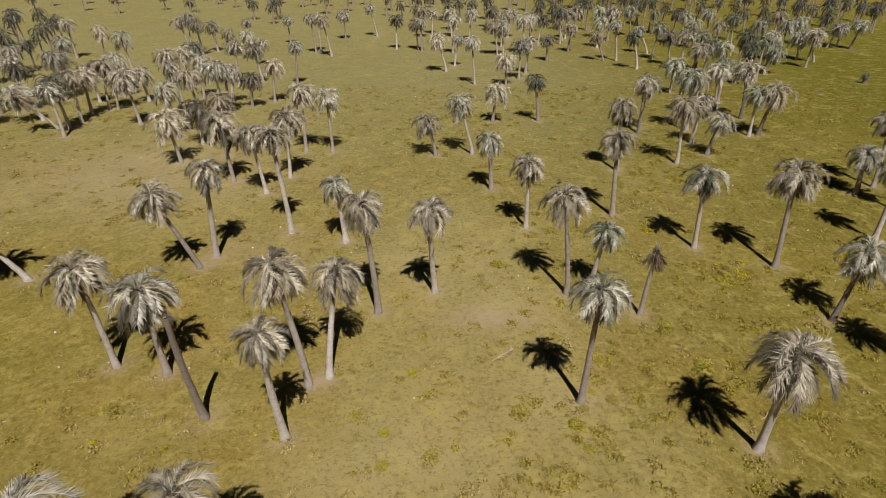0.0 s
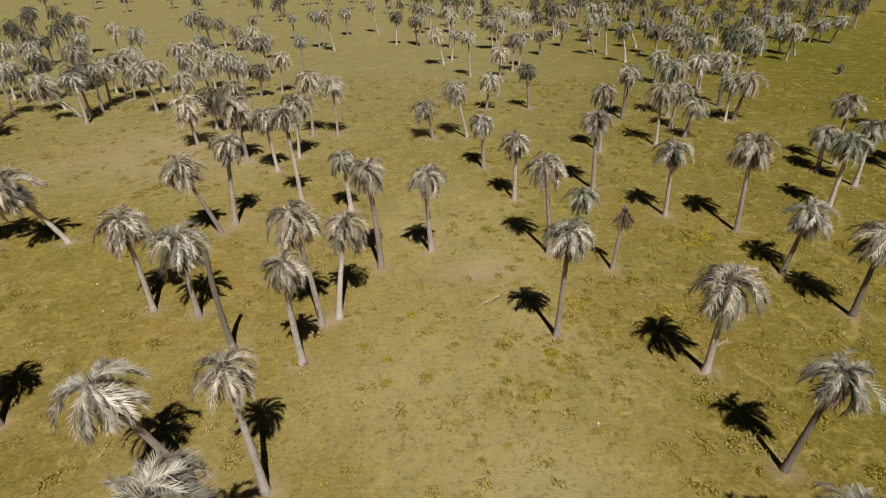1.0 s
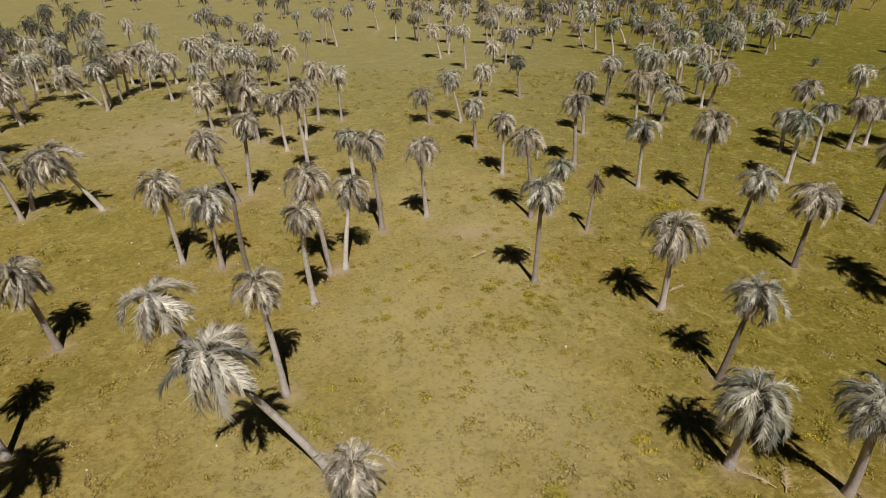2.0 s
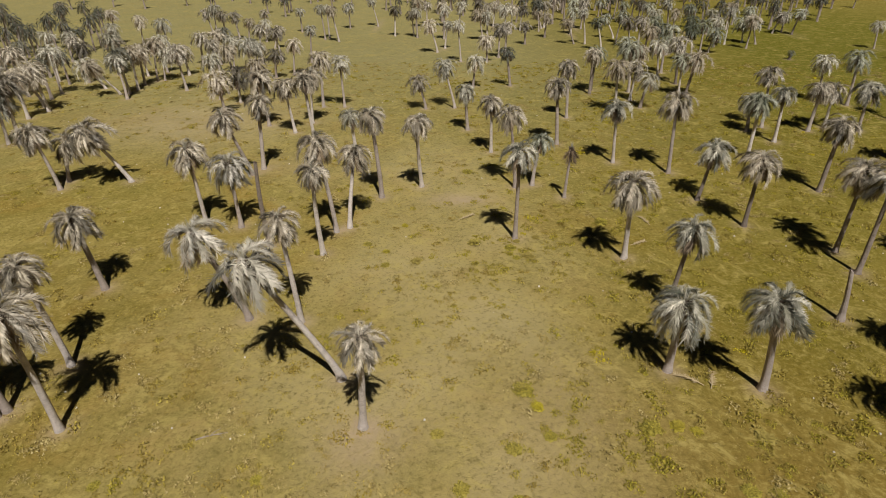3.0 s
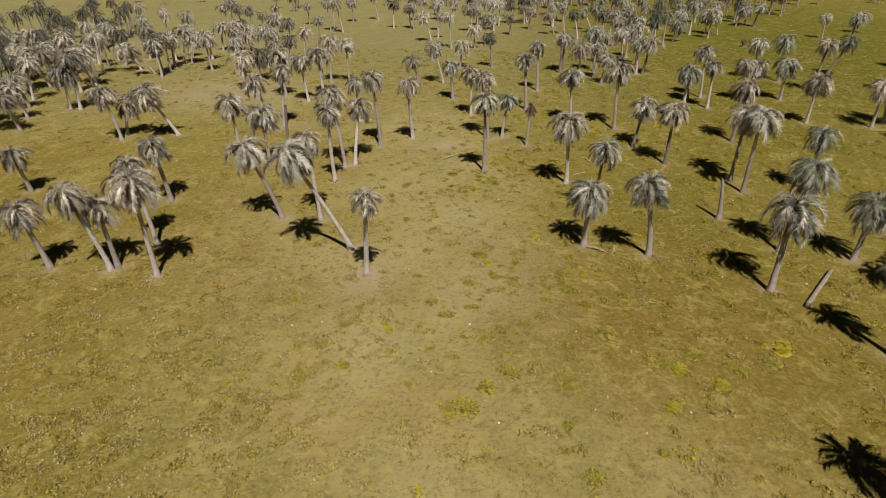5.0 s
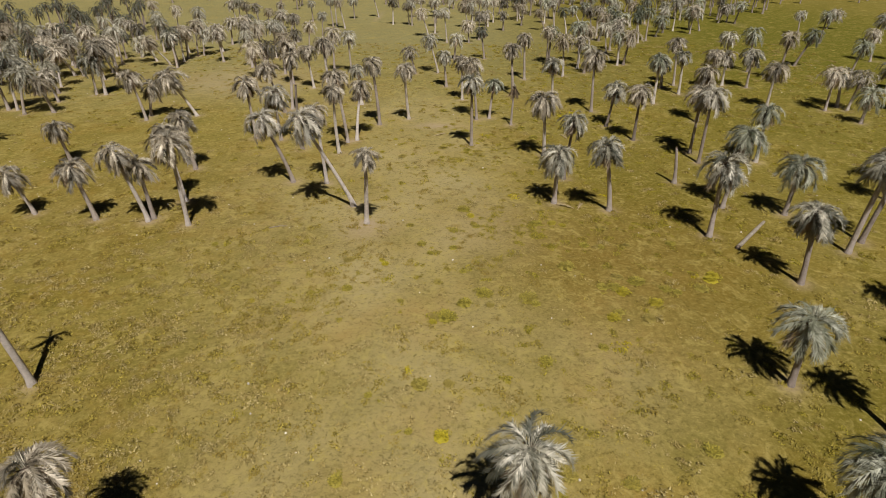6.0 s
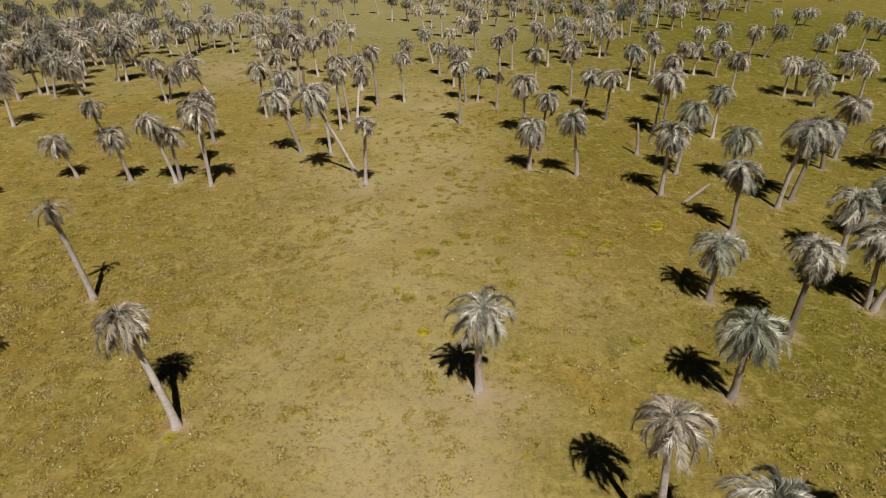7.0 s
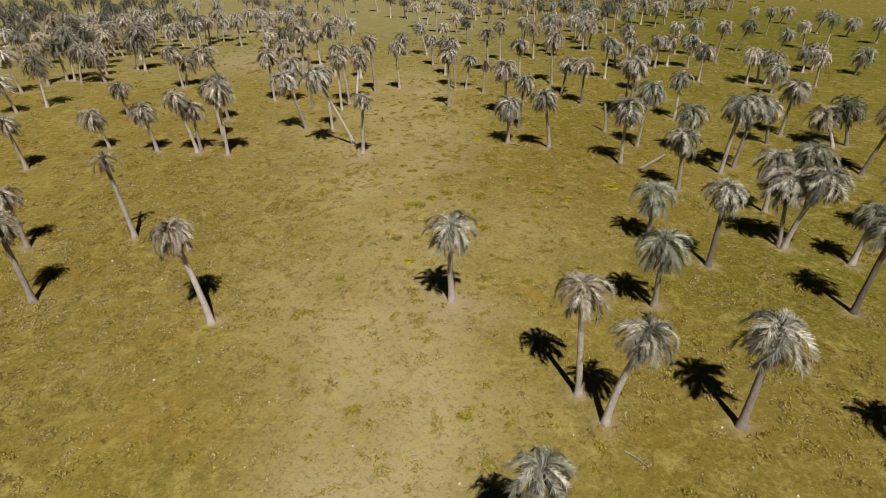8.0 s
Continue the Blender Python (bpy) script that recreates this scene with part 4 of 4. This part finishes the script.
weed(-8.6, 26.2, 0.7)
weed(-6.1, 31.0, 0.5)
weed(-13.3, 27.1, 0.6)
weed(-10.3, 33.7, 0.5)
weed(7.1, 9.5, 0.9)
weed(5.4, -7.9, 0.8)
weed(4.6, -8.3, 0.6)
weed(18.4, -7.6, 0.7)
weed(21.1, -3.1, 0.9)
weed(18.9, -4.1, 0.9)
weed(12.1, -5.9, 0.8)
weed(13.9, 6.6, 0.9)
weed(-3.0, -0.2, 0.7)
weed(3.7, -15.3, 1.0)
weed(5.7, -15.2, 0.6)
weed(3.3, -19.1, 0.4)
weed(-0.3, -22.5, 0.7)
weed(0.6, -16.2, 0.4)
weed(12.2, -21.9, 0.9)
weed(11.5, -23.3, 0.6)
weed(15.4, -22.5, 0.7)
weed(14.5, -24.2, 0.5)
weed(20.6, -20.2, 0.9)
weed(-1.7, -33.3, 0.6)
weed(2.8, -37.1, 0.8)
weed(9.8, -37.4, 0.8)
weed(16.4, -11.5, 0.6)
weed(12.2, -13.0, 0.7)
weed(21.7, -6.2, 0.6)
bloom(7.8, 8.1, 0.6)
bloom(15.5, 6.8, 0.7)
bloom(16.5, 6.5, 0.5)
bloom(27.2, -2.7, 0.9)
bloom(19.3, -4.8, 0.9)
bloom(21.6, -6.1, 0.9)
bloom(4.5, -8.8, 0.5)
bloom(17.8, -8.1, 0.8)
bloom(0.2, -0.9, 0.5)
bloom(-9.6, -6.2, 0.4)
bloom(24.6, 44.5, 0.6)
bloom(-1.5, 31.1, 0.5)
bloom(-2.8, 26.4, 0.5)
bloom(-18.5, 25.5, 0.4)
bloom(27.6, -2.0, 0.8)
bloom(-0.1, -0.3, 0.4)
bloom(5.2, -19.5, 0.7)
bloom(-9.2, -29.3, 0.6)


# ---- small things lying about ----
def pale_stones():
    rnd = random.Random(8)
    verts, faces = [], []
    for x, y, z in scatter(480, 6, AREA, 0.08, left_rough, 2):
        k, r, a = len(verts), rnd.uniform(0.04, 0.11), rnd.uniform(0, 6.28)
        for i in range(5):
            b = a + i * 1.2566
            q = r * rnd.uniform(0.7, 1.2)
            verts.append((x + q * math.cos(b), y + q * math.sin(b), z - 0.02))
        for i in range(5):
            b = a + 0.4 + i * 1.2566
            q = r * rnd.uniform(0.5, 0.8)
            verts.append((x + q * math.cos(b), y + q * math.sin(b), z + r * rnd.uniform(0.4, 0.8)))
        faces += [(k + i, k + (i + 1) % 5, k + 5 + (i + 1) % 5, k + 5 + i) for i in range(5)] + [tuple(k + 5 + i for i in range(5))]
    tagged(new("pale_stones", mesh_of("pale_stones", verts, faces, STONE)), "small pale stones scattered over the pasture", "stones", kind="stuff")


pale_stones()


def fallen_branch(x, y, turn, length):
    """A bleached stick with a side twig, lying in the grass."""
    rnd = random.Random(round(x * 13 + y * 7))
    thing = new("fallen_branch")
    thing.matrix_basis = pose(x, y, land(x, y) + 0.05, 0, 0, turn)
    tagged(thing, "bleached dry fallen branch lying on the grass", "branch", "fallen branches")
    for name, start, way, long in (("stem", 0.0, 0, length), ("twig", 0.45 * length, 38, 0.4 * length), ("twig", 0.65 * length, -42, 0.28 * length)):
        verts, faces = [], []
        for i in range(6):
            s = i / 5
            r = (0.06 if name == "stem" else 0.03) * (1 - 0.7 * s)
            for j in range(6):
                b = j * 1.0472
                verts.append((s * long, r * math.cos(b) + 0.06 * math.sin(s * 4), 0.03 + r * math.sin(b)))
            if i:
                k = len(verts) - 12
                faces += [(k + j, k + (j + 1) % 6, k + 6 + (j + 1) % 6, k + 6 + j) for j in range(6)]
        faces += [tuple(range(5, -1, -1)), tuple(len(verts) - 6 + j for j in range(6))]
        part(name, mesh_of(name, verts, faces, WOOD), thing, pose(start, 0, 0, 0, 0, way))


def fallen_log(x, y, turn, length):
    """A bare palm trunk lying on the grass."""
    rnd = random.Random(21)
    thing = new("fallen_log")
    thing.matrix_basis = pose(x, y, land(x, y) + 0.16, 0, 0, turn)
    tagged(thing, "bleached grey fallen palm trunk lying on the grass", "log")
    for name, ends in (("trunk", (0.0, length)), ("broken_root", (-0.25, 0.0))):
        verts, faces = [], []
        for i in range(7):
            s = ends[0] + (ends[1] - ends[0]) * i / 6
            r = (0.20 - 0.05 * i / 6 if name == "trunk" else 0.12 + 0.10 * i / 6) * rnd.uniform(0.93, 1.07)
            verts += [(s, r * math.cos(j * 0.6283) * rnd.uniform(0.95, 1.05), r * math.sin(j * 0.6283)) for j in range(10)]
            if i:
                k = len(verts) - 20
                faces += [(k + j, k + (j + 1) % 10, k + 10 + (j + 1) % 10, k + 10 + j) for j in range(10)]
        faces += [tuple(range(9, -1, -1)), tuple(len(verts) - 10 + j for j in range(10))]
        part(name, mesh_of(name, verts, faces, WOOD if name == "trunk" else BOOT), thing)


def fallen_frond(x, y, turn, length):
    """A dry feather leaf that has dropped and lies flat in the grass."""
    rnd = random.Random(round(x * 19 + y * 11))
    verts, faces = [], []
    for i in range(9):
        s = i / 8
        r = 0.035 * (1 - 0.8 * s)
        mid = Vector((s * length, 0.25 * s * s, 0.05 + 0.10 * math.sin(3.0 * s)))
        verts += [mid + Vector((0, r, 0)), mid + Vector((0, 0, r)), mid + Vector((0, -r, 0))]
        if i:
            k = len(verts) - 6
            faces += [(k + j, k + (j + 1) % 3, k + 3 + (j + 1) % 3, k + 3 + j) for j in range(3)]
    for i in range(44):
        s = 0.2 + 0.8 * i / 43
        foot = Vector((s * length, 0.25 * s * s, 0.05 + 0.10 * math.sin(3.0 * s)))
        for side in (-1, 1):
            a, far = side * radians(rnd.uniform(22, 62)), rnd.uniform(0.22, 0.48)
            tip = foot + Vector((math.cos(a) * far, math.sin(a) * far, rnd.uniform(-0.05, 0.08)))
            k = len(verts)
            verts += [foot - Vector((0.03, 0, 0)), foot + Vector((0.03, 0, 0)), tip]
            faces.append((k, k + 1, k + 2))
    ob = new("fallen_frond", mesh_of("fallen_frond", verts, faces, STRAW_LEAF))
    ob.matrix_basis = pose(x, y, land(x, y), 0, 0, turn)
    tagged(ob, "dry straw-coloured fallen palm frond lying in grass", "palm frond", "fallen fronds")


fallen_frond(18.5, 27.6, 20, 1.7)
fallen_frond(18.3, 10.1, 140, 1.8)
fallen_frond(18.6, 9.8, 60, 1.6)
fallen_frond(3.5, 32.2, 30, 1.8)
fallen_frond(21.4, 31.5, 100, 1.8)
fallen_branch(-11.5, 5.7, 20, 1.7)
fallen_branch(19.0, -39.9, -43, 1.6)
fallen_log(31.7, 2.6, 47, 6.7)
